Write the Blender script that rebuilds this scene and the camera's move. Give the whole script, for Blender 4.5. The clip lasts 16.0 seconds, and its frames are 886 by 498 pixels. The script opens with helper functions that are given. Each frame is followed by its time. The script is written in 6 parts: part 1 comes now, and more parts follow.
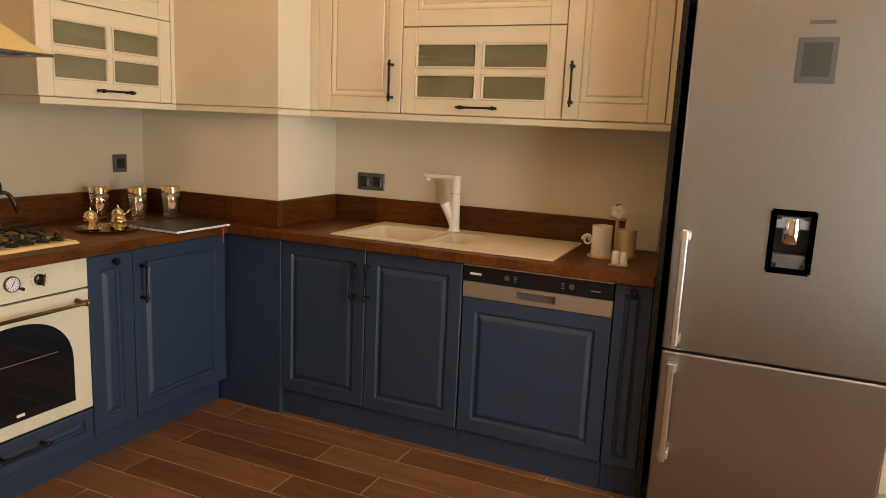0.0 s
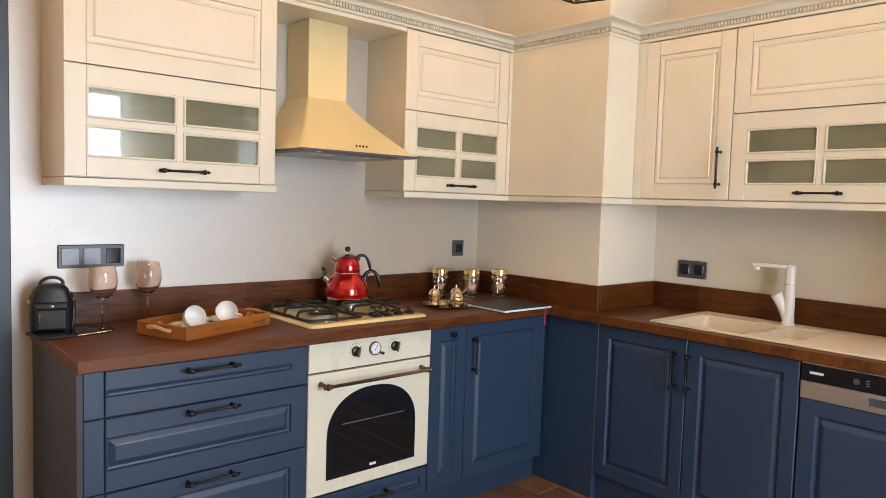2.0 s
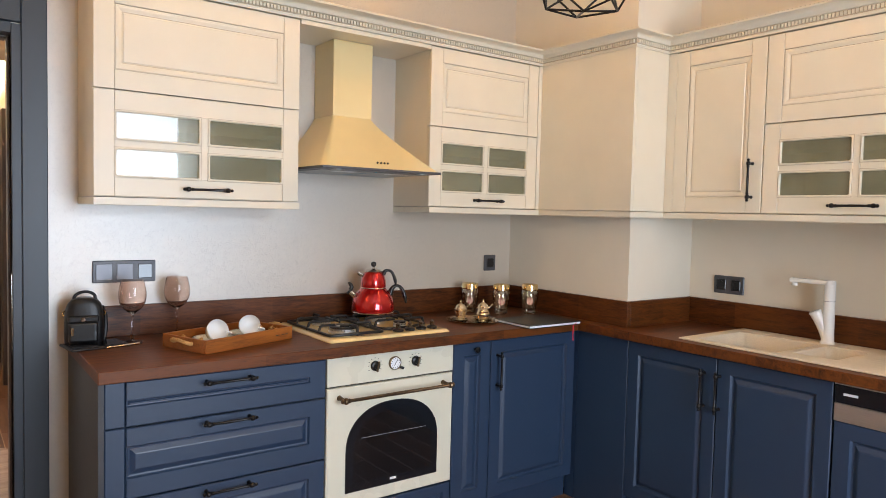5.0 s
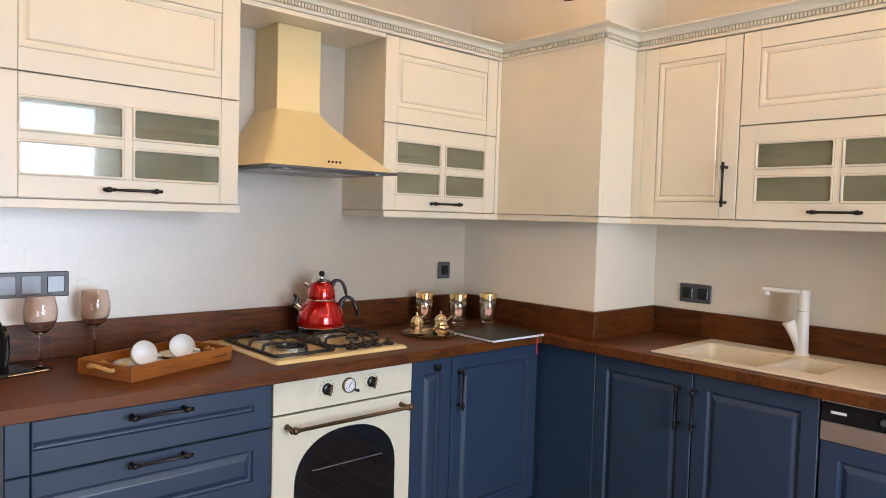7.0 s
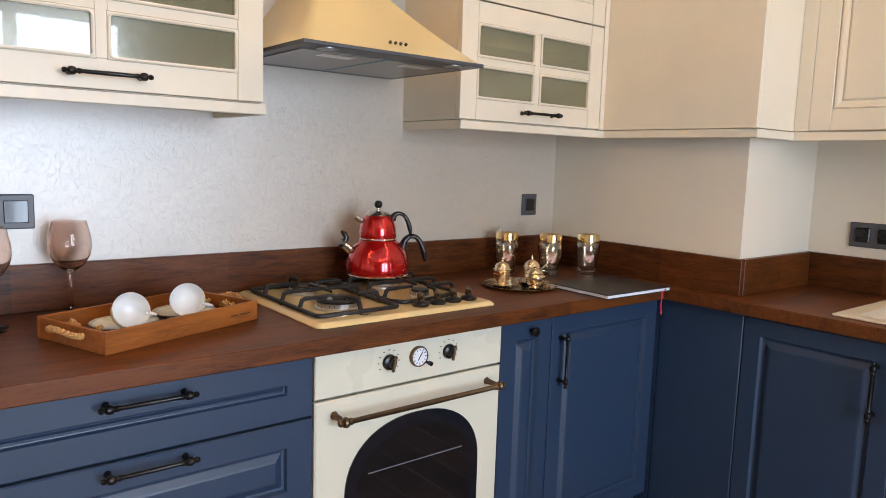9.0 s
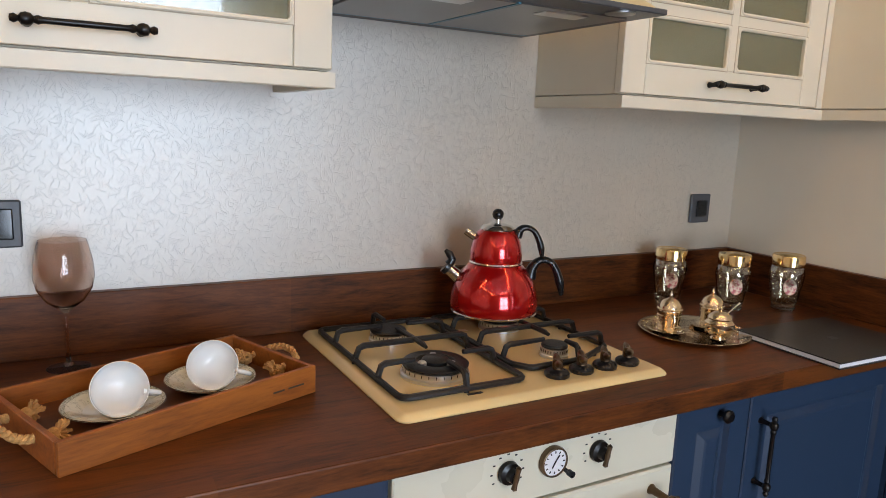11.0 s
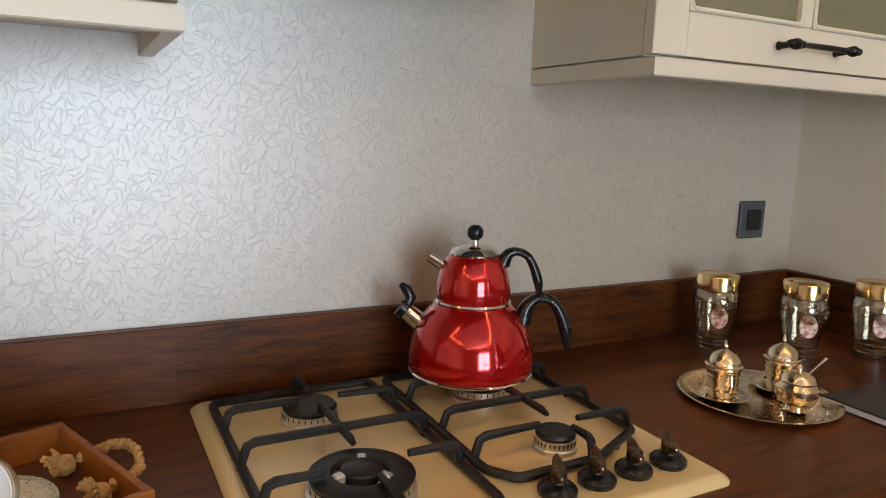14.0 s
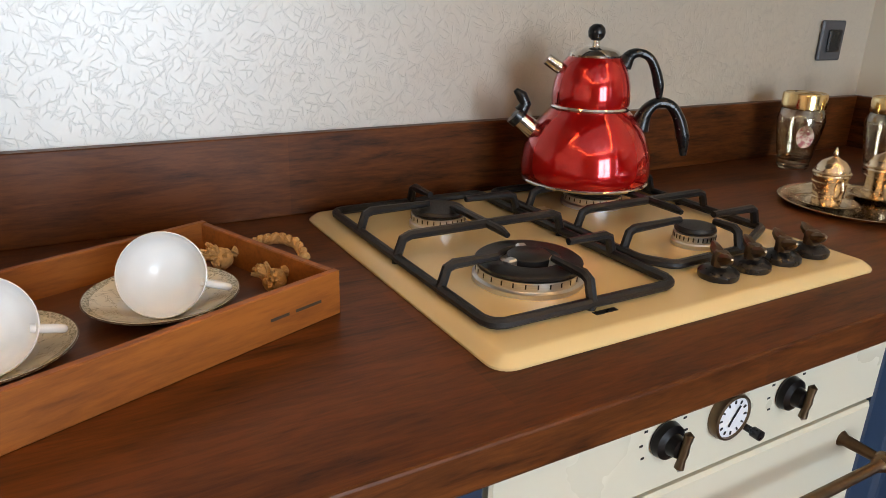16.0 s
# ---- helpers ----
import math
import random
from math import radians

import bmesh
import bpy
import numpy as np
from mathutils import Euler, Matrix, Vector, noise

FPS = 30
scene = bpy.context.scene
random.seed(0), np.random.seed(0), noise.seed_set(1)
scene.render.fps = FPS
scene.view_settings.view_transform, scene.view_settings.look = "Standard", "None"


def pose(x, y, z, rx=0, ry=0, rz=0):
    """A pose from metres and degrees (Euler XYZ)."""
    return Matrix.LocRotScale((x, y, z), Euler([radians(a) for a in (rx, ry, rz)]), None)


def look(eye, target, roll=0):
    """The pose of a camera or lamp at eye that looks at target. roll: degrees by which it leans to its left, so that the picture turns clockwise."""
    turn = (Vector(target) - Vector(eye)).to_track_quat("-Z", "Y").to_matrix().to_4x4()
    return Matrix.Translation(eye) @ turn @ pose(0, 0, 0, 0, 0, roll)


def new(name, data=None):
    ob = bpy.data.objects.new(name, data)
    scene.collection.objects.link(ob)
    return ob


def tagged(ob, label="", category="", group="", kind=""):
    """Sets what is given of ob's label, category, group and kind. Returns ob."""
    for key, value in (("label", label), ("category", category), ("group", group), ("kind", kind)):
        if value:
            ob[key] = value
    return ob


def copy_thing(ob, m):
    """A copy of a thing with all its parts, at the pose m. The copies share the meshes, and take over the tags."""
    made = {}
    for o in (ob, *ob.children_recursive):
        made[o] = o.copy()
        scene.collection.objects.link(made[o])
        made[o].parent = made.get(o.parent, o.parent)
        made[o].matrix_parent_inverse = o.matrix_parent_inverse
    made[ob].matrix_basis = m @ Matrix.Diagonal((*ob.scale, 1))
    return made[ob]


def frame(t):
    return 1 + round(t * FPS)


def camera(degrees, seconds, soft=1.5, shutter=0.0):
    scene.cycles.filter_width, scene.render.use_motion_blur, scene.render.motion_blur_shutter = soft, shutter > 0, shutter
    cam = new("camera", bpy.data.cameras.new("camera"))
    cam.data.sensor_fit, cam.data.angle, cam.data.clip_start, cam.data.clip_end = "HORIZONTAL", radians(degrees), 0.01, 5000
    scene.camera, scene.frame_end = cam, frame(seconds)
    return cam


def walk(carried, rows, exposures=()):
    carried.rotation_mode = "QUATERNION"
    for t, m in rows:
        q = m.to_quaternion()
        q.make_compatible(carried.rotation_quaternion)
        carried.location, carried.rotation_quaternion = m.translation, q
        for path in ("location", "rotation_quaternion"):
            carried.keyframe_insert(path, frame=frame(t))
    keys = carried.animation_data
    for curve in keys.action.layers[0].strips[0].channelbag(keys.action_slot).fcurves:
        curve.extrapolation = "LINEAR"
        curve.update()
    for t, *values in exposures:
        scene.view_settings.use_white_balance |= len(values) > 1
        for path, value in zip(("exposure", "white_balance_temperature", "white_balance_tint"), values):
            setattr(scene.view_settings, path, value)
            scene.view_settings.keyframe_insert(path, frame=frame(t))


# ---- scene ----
cam = camera(64.9, 16.0, soft=0.8)
PATH = [
    (0, (2.828, -3.152, 1.383), (2.04, -1.347, 1.034), 2.6),
    (0.5, (2.804, -3.201, 1.375), (1.771, -1.506, 1.127), 2.2),
    (1, (2.798, -3.237, 1.377), (1.565, -1.674, 1.181), 2.1),
    (1.5, (2.795, -3.256, 1.388), (1.419, -1.814, 1.226), 2.0),
    (2, (2.817, -3.269, 1.382), (1.324, -1.946, 1.247), 1.8),
    (2.5, (2.81, -3.29, 1.373), (1.239, -2.059, 1.241), 1.9),
    (3, (2.821, -3.285, 1.362), (1.176, -2.154, 1.235), 1.7),
    (3.5, (2.83, -3.276, 1.381), (1.152, -2.194, 1.256), 1.5),
    (4, (2.868, -3.223, 1.386), (1.185, -2.15, 1.26), 1.5),
    (4.5, (2.909, -3.185, 1.392), (1.237, -2.094, 1.272), 1.4),
    (5, (2.934, -3.134, 1.397), (1.323, -1.953, 1.294), 1.4),
    (5.2, (2.945, -3.127, 1.401), (1.365, -1.904, 1.305), 1.4),
    (7.3, (2.567, -3.047, 1.41), (1.087, -1.705, 1.32), 1.6),
    (7.5, (2.508, -3.031, 1.396), (1.029, -1.686, 1.312), 1.5),
    (8, (2.356, -2.907, 1.327), (0.883, -1.558, 1.233), 1.2),
    (8.5, (2.201, -2.748, 1.311), (0.727, -1.407, 1.144), 1.4),
    (9, (2.002, -2.696, 1.297), (0.45, -1.46, 1.045), 1.8),
    (9.2, (1.917, -2.682, 1.306), (0.338, -1.485, 1.033), 1.0),
    (11.3, (1.369, -2.341, 1.351), (-0.366, -1.408, 1.003), 2.3),
    (11.5, (1.302, -2.341, 1.358), (-0.44, -1.421, 1.011), 2.1),
    (12, (1.189, -2.355, 1.362), (-0.554, -1.437, 1.014), 2.2),
    (12.5, (1.14, -2.333, 1.362), (-0.602, -1.413, 1.018), 2.0),
    (13, (1.107, -2.233, 1.353), (-0.635, -1.314, 1.01), 1.9),
    (13.5, (1.105, -2.096, 1.343), (-0.64, -1.18, 1.004), 1.8),
    (14, (1.091, -2.042, 1.305), (-0.654, -1.122, 0.976), 1.9),
    (14.5, (1.029, -2.079, 1.278), (-0.703, -1.154, 0.899), 2.2),
    (15, (0.964, -2.161, 1.253), (-0.734, -1.234, 0.748), 2.3),
    (15.5, (0.939, -2.215, 1.239), (-0.728, -1.288, 0.637), 2.2),
    (16, (0.988, -2.226, 1.195), (-0.639, -1.28, 0.519), 1.7),
]
EXPOSURES = [(0.0, -0.55, 12200, 29), (0.4, 0.36, 10600, 25), (1.0, 0.40, 8900, 24), (1.5, 0.14, 8150, 24), (2.5, -0.18, 7650, 25), (5.0, -0.18, 7450, 25), (7.5, -0.15, 7350, 25), (9.0, -0.12, 7200, 25), (12.0, -0.40, 7200, 23), (14.0, -0.40, 7450, 23), (16.0, -0.12, 7500, 22)]
walk(cam, [(t, look(eye, target, roll)) for t, eye, target, roll in PATH], EXPOSURES)
WINDOW_W, LED_GLOW, HALL_GLOW = 208.0, 21.5, 620.0
FRIDGE_Y = -0.70
CUP_TURN, CUP_Z = 72, 0.0405
BTN_X, BTN_Y = 0.455, -0.028
PENDANT = pose(1.585, -1.685, 1.972)

# ---- world and light ----
world = bpy.data.worlds.new("sky")
scene.world = world
world.use_nodes = True
wn = world.node_tree.nodes
sky = wn.new("ShaderNodeTexSky")
sky.sky_type, sky.sun_disc = "NISHITA", False
sky.sun_elevation, sky.sun_rotation = radians(38), radians(200)
wn["Background"].inputs["Strength"].default_value = 0.12
world.node_tree.links.new(sky.outputs["Color"], wn["Background"].inputs["Color"])


def area_lamp(name, w, h, watts, colour, m):
    d = bpy.data.lights.new(name, "AREA")
    d.shape, d.size, d.size_y, d.energy, d.color = "RECTANGLE", w, h, watts, colour
    ob = new(name, d)
    ob.matrix_world = m
    return ob


HALL_END = -7.75
# daylight in the window's opening, facing into the room
area_lamp("window_light", 1.55, 1.94, WINDOW_W, (0.56, 0.80, 1.0), look((4.515, -1.975, 1.33), (0, -1.975, 1.33)))
# daylight in the openings of the hall and of the room beyond it
area_lamp("hall_window_light", 2.2, 1.35, 24.0, (0.80, 0.92, 1.0), look((-1.8, -4.51, 1.55), (-1.8, 0, 1.35)))
area_lamp("far_window_light", 2.2, 1.4, 9.0, (0.55, 0.75, 1.0), look((HALL_END - 1.3, -5.11, 1.6), (HALL_END - 1.3, 0, 1.2)))

# ---- materials ----


def nodes_of(name):
    m = bpy.data.materials.new(name)
    m.use_nodes = True
    n = m.node_tree
    return m, n, n.nodes["Principled BSDF"]


def coords(n, scale=(1, 1, 1), kind="Object"):
    t = n.nodes.new("ShaderNodeTexCoord")
    mp = n.nodes.new("ShaderNodeMapping")
    mp.inputs["Scale"].default_value = scale
    n.links.new(t.outputs[kind], mp.inputs["Vector"])
    return mp.outputs["Vector"]


def noise_tex(n, vec, scale, detail=4, rough=0.55, dist=0.0):
    t = n.nodes.new("ShaderNodeTexNoise")
    t.inputs["Scale"].default_value, t.inputs["Detail"].default_value = scale, detail
    t.inputs["Roughness"].default_value, t.inputs["Distortion"].default_value = rough, dist
    n.links.new(vec, t.inputs["Vector"])
    return t.outputs["Fac"]


def ramp(n, fac, stops):
    r = n.nodes.new("ShaderNodeValToRGB")
    e = r.color_ramp.elements
    while len(e) < len(stops):
        e.new(0.5)
    for k, (p, c) in enumerate(stops):
        e[k].position, e[k].color = p, (*c, 1)
    n.links.new(fac, r.inputs["Fac"])
    return r.outputs["Color"]


def bump(n, b, fac, strength, dist):
    k = n.nodes.new("ShaderNodeBump")
    k.inputs["Strength"].default_value, k.inputs["Distance"].default_value = strength, dist
    n.links.new(fac, k.inputs["Height"])
    n.links.new(k.outputs["Normal"], b.inputs["Normal"])


def shade(c, f):
    return tuple(min(1, v * f) for v in c)


def plain(name, colour, rough=0.5, metal=0.0, vary=0.08, scale=6.0, relief=0.0, relief_scale=300.0, spec=0.5, coat=0.0):
    """Paint, plastic or metal with a soft unevenness of tone, gloss and surface."""
    m, n, b = nodes_of(name)
    v = coords(n)
    f = noise_tex(n, v, scale)
    n.links.new(ramp(n, f, [(0.25, shade(colour, 1 - vary)), (0.75, shade(colour, 1 + vary))]), b.inputs["Base Color"])
    r = n.nodes.new("ShaderNodeMapRange")
    r.inputs["To Min"].default_value, r.inputs["To Max"].default_value = max(0, rough - 0.03), min(1, rough + 0.03)
    n.links.new(noise_tex(n, v, scale * 7), r.inputs["Value"])
    n.links.new(r.outputs["Result"], b.inputs["Roughness"])
    b.inputs["Metallic"].default_value = metal
    b.inputs["Specular IOR Level"].default_value = spec
    b.inputs["Coat Weight"].default_value, b.inputs["Coat Roughness"].default_value = coat, 0.06
    if relief:
        bump(n, b, noise_tex(n, v, relief_scale, 3), relief, 0.002)
    return m


def wood(name, light, dark, along="y", rough=0.4, grain=1.0, spec=0.5, staves=0.0, relief=0.15):
    """Stretched grain along one axis; staves: length of glued strips, if any."""
    m, n, b = nodes_of(name)
    sc = {"x": (1.9, 15, 15), "y": (15, 1.9, 15), "z": (15, 15, 1.9)}[along]
    v = coords(n, tuple(s * grain for s in sc))
    f = noise_tex(n, v, 1.6, 8, 0.65, 0.6)
    f2 = noise_tex(n, v, 9.0, 3, 0.6)
    mx = n.nodes.new("ShaderNodeMath")
    mx.operation, mx.inputs[1].default_value = "MULTIPLY_ADD", 0.45
    n.links.new(f2, mx.inputs[0])
    n.links.new(f, mx.inputs[2])
    fac = mx.outputs[0]
    if staves:
        # strips of timber, each a little lighter or darker
        k = n.nodes.new("ShaderNodeTexBrick")
        k.inputs["Scale"].default_value = 1.0
        k.inputs["Brick Width"].default_value, k.inputs["Row Height"].default_value = staves, 0.085
        k.inputs["Mortar Size"].default_value, k.inputs["Bias"].default_value = 0.0, 0.0
        k.inputs["Color1"].default_value, k.inputs["Color2"].default_value = (0, 0, 0, 1), (1, 1, 1, 1)
        mp = n.nodes.new("ShaderNodeMapping")
        mp.inputs["Rotation"].default_value = (0, 0, radians(90) if along == "y" else 0)
        t = n.nodes.new("ShaderNodeTexCoord")
        n.links.new(t.outputs["Object"], mp.inputs["Vector"])
        n.links.new(mp.outputs["Vector"], k.inputs["Vector"])
        ad = n.nodes.new("ShaderNodeMath")
        ad.operation, ad.inputs[1].default_value = "MULTIPLY_ADD", 0.22
        n.links.new(k.outputs["Color"], ad.inputs[0])
        sb = n.nodes.new("ShaderNodeMath")
        sb.operation, sb.inputs[1].default_value = "SUBTRACT", 0.12
        n.links.new(fac, ad.inputs[2])
        n.links.new(ad.outputs[0], sb.inputs[0])
        fac = sb.outputs[0]
    n.links.new(ramp(n, fac, [(0.42, dark), (0.62, tuple((a + c) / 2 for a, c in zip(light, dark))), (0.85, light)]), b.inputs["Base Color"])
    b.inputs["Roughness"].default_value, b.inputs["Specular IOR Level"].default_value = rough, spec
    bump(n, b, fac, relief, 0.001)
    return m


def tile_wood(name):
    """Wood-look porcelain; each plank has its own tone."""
    m, n, b = nodes_of(name)
    oi = n.nodes.new("ShaderNodeObjectInfo")
    t = n.nodes.new("ShaderNodeTexCoord")
    off = n.nodes.new("ShaderNodeVectorMath")
    off.operation = "MULTIPLY_ADD"
    cmb = n.nodes.new("ShaderNodeCombineXYZ")
    n.links.new(oi.outputs["Random"], cmb.inputs["X"])
    n.links.new(oi.outputs["Random"], cmb.inputs["Y"])
    off.inputs[1].default_value = (37, 53, 0)
    n.links.new(cmb.outputs["Vector"], off.inputs[0])
    n.links.new(t.outputs["Object"], off.inputs[2])
    mp = n.nodes.new("ShaderNodeMapping")
    mp.inputs["Scale"].default_value = (1.5, 14, 14)
    n.links.new(off.outputs["Vector"], mp.inputs["Vector"])
    f = noise_tex(n, mp.outputs["Vector"], 1.8, 8, 0.65, 0.8)
    ad = n.nodes.new("ShaderNodeMath")
    ad.operation, ad.inputs[1].default_value = "MULTIPLY_ADD", 0.35
    n.links.new(oi.outputs["Random"], ad.inputs[0])
    n.links.new(f, ad.inputs[2])
    n.links.new(ramp(n, ad.outputs[0], [(0.4, (0.085, 0.033, 0.014)), (0.7, (0.18, 0.074, 0.034)), (1.0, (0.26, 0.118, 0.06))]), b.inputs["Base Color"])
    b.inputs["Roughness"].default_value = 0.42
    bump(n, b, f, 0.12, 0.001)
    return m


def wallpaper(name, colour):
    """Pearly embossed paper: short straight creases lying every way, in and out of the pearl ground."""
    m, n, b = nodes_of(name)
    v = coords(n)
    # the creases wander a little
    nz = n.nodes.new("ShaderNodeTexNoise")
    nz.inputs["Scale"].default_value, nz.inputs["Detail"].default_value = 55.0, 2.0
    n.links.new(v, nz.inputs["Vector"])
    wander = n.nodes.new("ShaderNodeVectorMath")
    wander.operation, wander.inputs[1].default_value = "MULTIPLY_ADD", (0.0, 0.010, 0.010)
    n.links.new(nz.outputs["Color"], wander.inputs[0])
    n.links.new(v, wander.inputs[2])
    lines = None
    for k, (deg, along, across, rare) in enumerate(((12, 40, 620, 0.82), (49, 34, 580, 0.85), (83, 46, 660, 0.82), (121, 38, 600, 0.84), (157, 32, 580, 0.85), (66, 50, 680, 0.83), (103, 58, 740, 0.80), (28, 54, 700, 0.82), (138, 48, 680, 0.82))):
        turn = n.nodes.new("ShaderNodeMapping")
        turn.inputs["Rotation"].default_value, turn.inputs["Location"].default_value = (radians(deg), 0, 0), (0, 0.37 * k, 0.21 * k)
        n.links.new(wander.outputs["Vector"], turn.inputs["Vector"])
        sc = n.nodes.new("ShaderNodeMapping")
        sc.inputs["Scale"].default_value = (0, along, across)
        n.links.new(turn.outputs["Vector"], sc.inputs["Vector"])
        vo = n.nodes.new("ShaderNodeTexVoronoi")
        vo.inputs["Scale"].default_value = 1.0
        n.links.new(sc.outputs["Vector"], vo.inputs["Vector"])
        mr = n.nodes.new("ShaderNodeMapRange")
        mr.inputs["From Min"].default_value, mr.inputs["From Max"].default_value = 0.26, 0.50
        mr.inputs["To Min"].default_value, mr.inputs["To Max"].default_value = 1.0, 0.0
        n.links.new(vo.outputs["Distance"], mr.inputs["Value"])
        pick = n.nodes.new("ShaderNodeMath")
        pick.operation, pick.inputs[1].default_value = "GREATER_THAN", rare
        n.links.new(vo.outputs["Color"], pick.inputs[0])
        mu = n.nodes.new("ShaderNodeMath")
        mu.operation = "MULTIPLY"
        n.links.new(mr.outputs["Result"], mu.inputs[0])
        n.links.new(pick.outputs[0], mu.inputs[1])
        if lines is None:
            lines = mu.outputs[0]
        else:
            mx = n.nodes.new("ShaderNodeMath")
            mx.operation = "MAXIMUM"
            n.links.new(lines, mx.inputs[0])
            n.links.new(mu.outputs[0], mx.inputs[1])
            lines = mx.outputs[0]
    inv = n.nodes.new("ShaderNodeMath")
    inv.operation, inv.inputs[0].default_value = "SUBTRACT", 1.0
    n.links.new(lines, inv.inputs[1])
    fac = inv.outputs[0]
    col = ramp(n, noise_tex(n, v, 3.5), [(0.3, shade(colour, 0.96)), (0.7, shade(colour, 1.03))])
    mixc = n.nodes.new("ShaderNodeMix")
    mixc.data_type = "RGBA"
    n.links.new(fac, mixc.inputs["Factor"])
    # relief shade also put into the colour: creases drawn a tenth darker
    mixc.inputs["A"].default_value = (*shade(colour, 0.90), 1)
    n.links.new(col, mixc.inputs["B"])
    n.links.new(mixc.outputs["Result"], b.inputs["Base Color"])
    b.inputs["Roughness"].default_value, b.inputs["Specular IOR Level"].default_value = 0.46, 0.85
    b.inputs["Coat Weight"].default_value, b.inputs["Coat Roughness"].default_value, b.inputs["Coat IOR"].default_value = 1.0, 0.44, 2.25
    b.inputs["IOR"].default_value = 1.7
    b.inputs["Metallic"].default_value = 0.05
    grain = noise_tex(n, v, 75, 3)
    su = n.nodes.new("ShaderNodeMath")
    su.operation, su.inputs[1].default_value = "MULTIPLY_ADD", 0.9
    n.links.new(grain, su.inputs[0])
    n.links.new(fac, su.inputs[2])
    bump(n, b, su.outputs[0], 0.70, 0.0012)
    return m


def glass(name, colour, rough=0.0, ior=1.45):
    m, n, b = nodes_of(name)
    b.inputs["Base Color"].default_value = (*colour, 1)
    b.inputs["Roughness"].default_value, b.inputs["IOR"].default_value = rough, ior
    b.inputs["Transmission Weight"].default_value = 1.0
    return m


def lustre(name, colour):
    """Clear glass with a thin silvery film that mirrors the room."""
    m, n, b = nodes_of(name)
    b.inputs["Base Color"].default_value = (*colour, 1)
    b.inputs["Roughness"].default_value, b.inputs["IOR"].default_value = 0.05, 1.45
    b.inputs["Transmission Weight"].default_value, b.inputs["Metallic"].default_value = 1.0, 0.13
    bump(n, b, noise_tex(n, coords(n), 60, 2), 0.25, 0.002)
    return m


def frosted(name):
    """Satin glass: smooth in front, misty within."""
    m, n, b = nodes_of(name)
    v = coords(n, (1, 1, 5))
    n.links.new(ramp(n, noise_tex(n, v, 2.2, 2), [(0.3, (0.38, 0.37, 0.22)), (0.7, (0.54, 0.52, 0.34))]), b.inputs["Base Color"])
    b.inputs["Roughness"].default_value = 0.19
    b.inputs["Transmission Weight"].default_value = 0.7
    b.inputs["Coat Weight"].default_value, b.inputs["Coat Roughness"].default_value = 1.0, 0.02
    return m


def glow(name, colour, strength):
    m, n, b = nodes_of(name)
    b.inputs["Base Color"].default_value = (*colour, 1)
    b.inputs["Emission Color"].default_value = (*colour, 1)
    b.inputs["Emission Strength"].default_value = strength
    return m


def brushed(name, colour, rough, along=(1, 1, 60)):
    m, n, b = nodes_of(name)
    f = noise_tex(n, coords(n, along), 14, 3)
    n.links.new(ramp(n, f, [(0.3, shade(colour, 0.92)), (0.7, shade(colour, 1.05))]), b.inputs["Base Color"])
    b.inputs["Metallic"].default_value, b.inputs["Roughness"].default_value = 1.0, rough
    b.inputs["Anisotropic"].default_value = 0.5
    bump(n, b, f, 0.05, 0.0005)
    return m


def speckled(name, colour, spots, scale, rough=0.5):
    m, n, b = nodes_of(name)
    f = noise_tex(n, coords(n), scale, 5, 0.7)
    n.links.new(ramp(n, f, [(0.42, spots), (0.55, colour), (0.8, shade(colour, 1.1))]), b.inputs["Base Color"])
    b.inputs["Roughness"].default_value = rough
    bump(n, b, f, 0.1, 0.0006)
    return m


def scrolled(name, colour, ink):
    """Transfer print: thin curling lines on an ivory glaze."""
    m, n, b = nodes_of(name)
    v = coords(n)
    line = ramp(n, noise_tex(n, v, 95, 1, 0.4, 1.2), [(0.0, (1, 1, 1)), (0.40, (1, 1, 1)), (0.42, (0, 0, 0)), (0.45, (1, 1, 1)), (0.51, (1, 1, 1)), (0.535, (0, 0, 0)), (0.56, (1, 1, 1))])
    patch = ramp(n, noise_tex(n, v, 40, 2), [(0.50, (0, 0, 0)), (0.60, (1, 1, 1))])
    mx = n.nodes.new("ShaderNodeMath")
    mx.operation = "MAXIMUM"
    n.links.new(line, mx.inputs[0])
    n.links.new(patch, mx.inputs[1])
    n.links.new(ramp(n, mx.outputs[0], [(0.0, ink), (0.9, colour)]), b.inputs["Base Color"])
    b.inputs["Roughness"].default_value = 0.18
    b.inputs["Coat Weight"].default_value = 0.4
    return m


BLUE = plain("blue_lacquer", (0.018, 0.040, 0.080), 0.40, vary=0.05, scale=1.5, spec=0.55)
CREAM = plain("cream_lacquer", (0.71, 0.635, 0.50), 0.38, vary=0.03, relief=0.05, relief_scale=220)
GLAZE = plain("brown_glaze", (0.46, 0.37, 0.26), 0.55, vary=0.2, scale=30)
# end panel's grey with shade put in, as it faces away from the window
END_PANEL = plain("shaded_side_laminate", (0.036, 0.036, 0.040), 0.5, vary=0.08, scale=12)
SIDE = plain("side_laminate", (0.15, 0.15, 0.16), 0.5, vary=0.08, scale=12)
BLACK_METAL = plain("black_bronze", (0.010, 0.008, 0.0075), 0.30, metal=0.4, vary=0.3, scale=60)
BRONZE = plain("aged_bronze", (0.15, 0.095, 0.055), 0.32, metal=0.9, vary=0.25, scale=60)
COUNTER_Y = wood("dark_oak_worktop_along_y", (0.150, 0.041, 0.008), (0.020, 0.0050, 0.0016), "y", 0.40, 2.0, 0.28, staves=0.55)
COUNTER_X = wood("dark_oak_worktop_along_x", (0.132, 0.036, 0.007), (0.018, 0.0046, 0.0015), "x", 0.40, 2.0, 0.28, staves=0.55)
PAPER = wallpaper("pearl_wallpaper", (0.51, 0.425, 0.325))
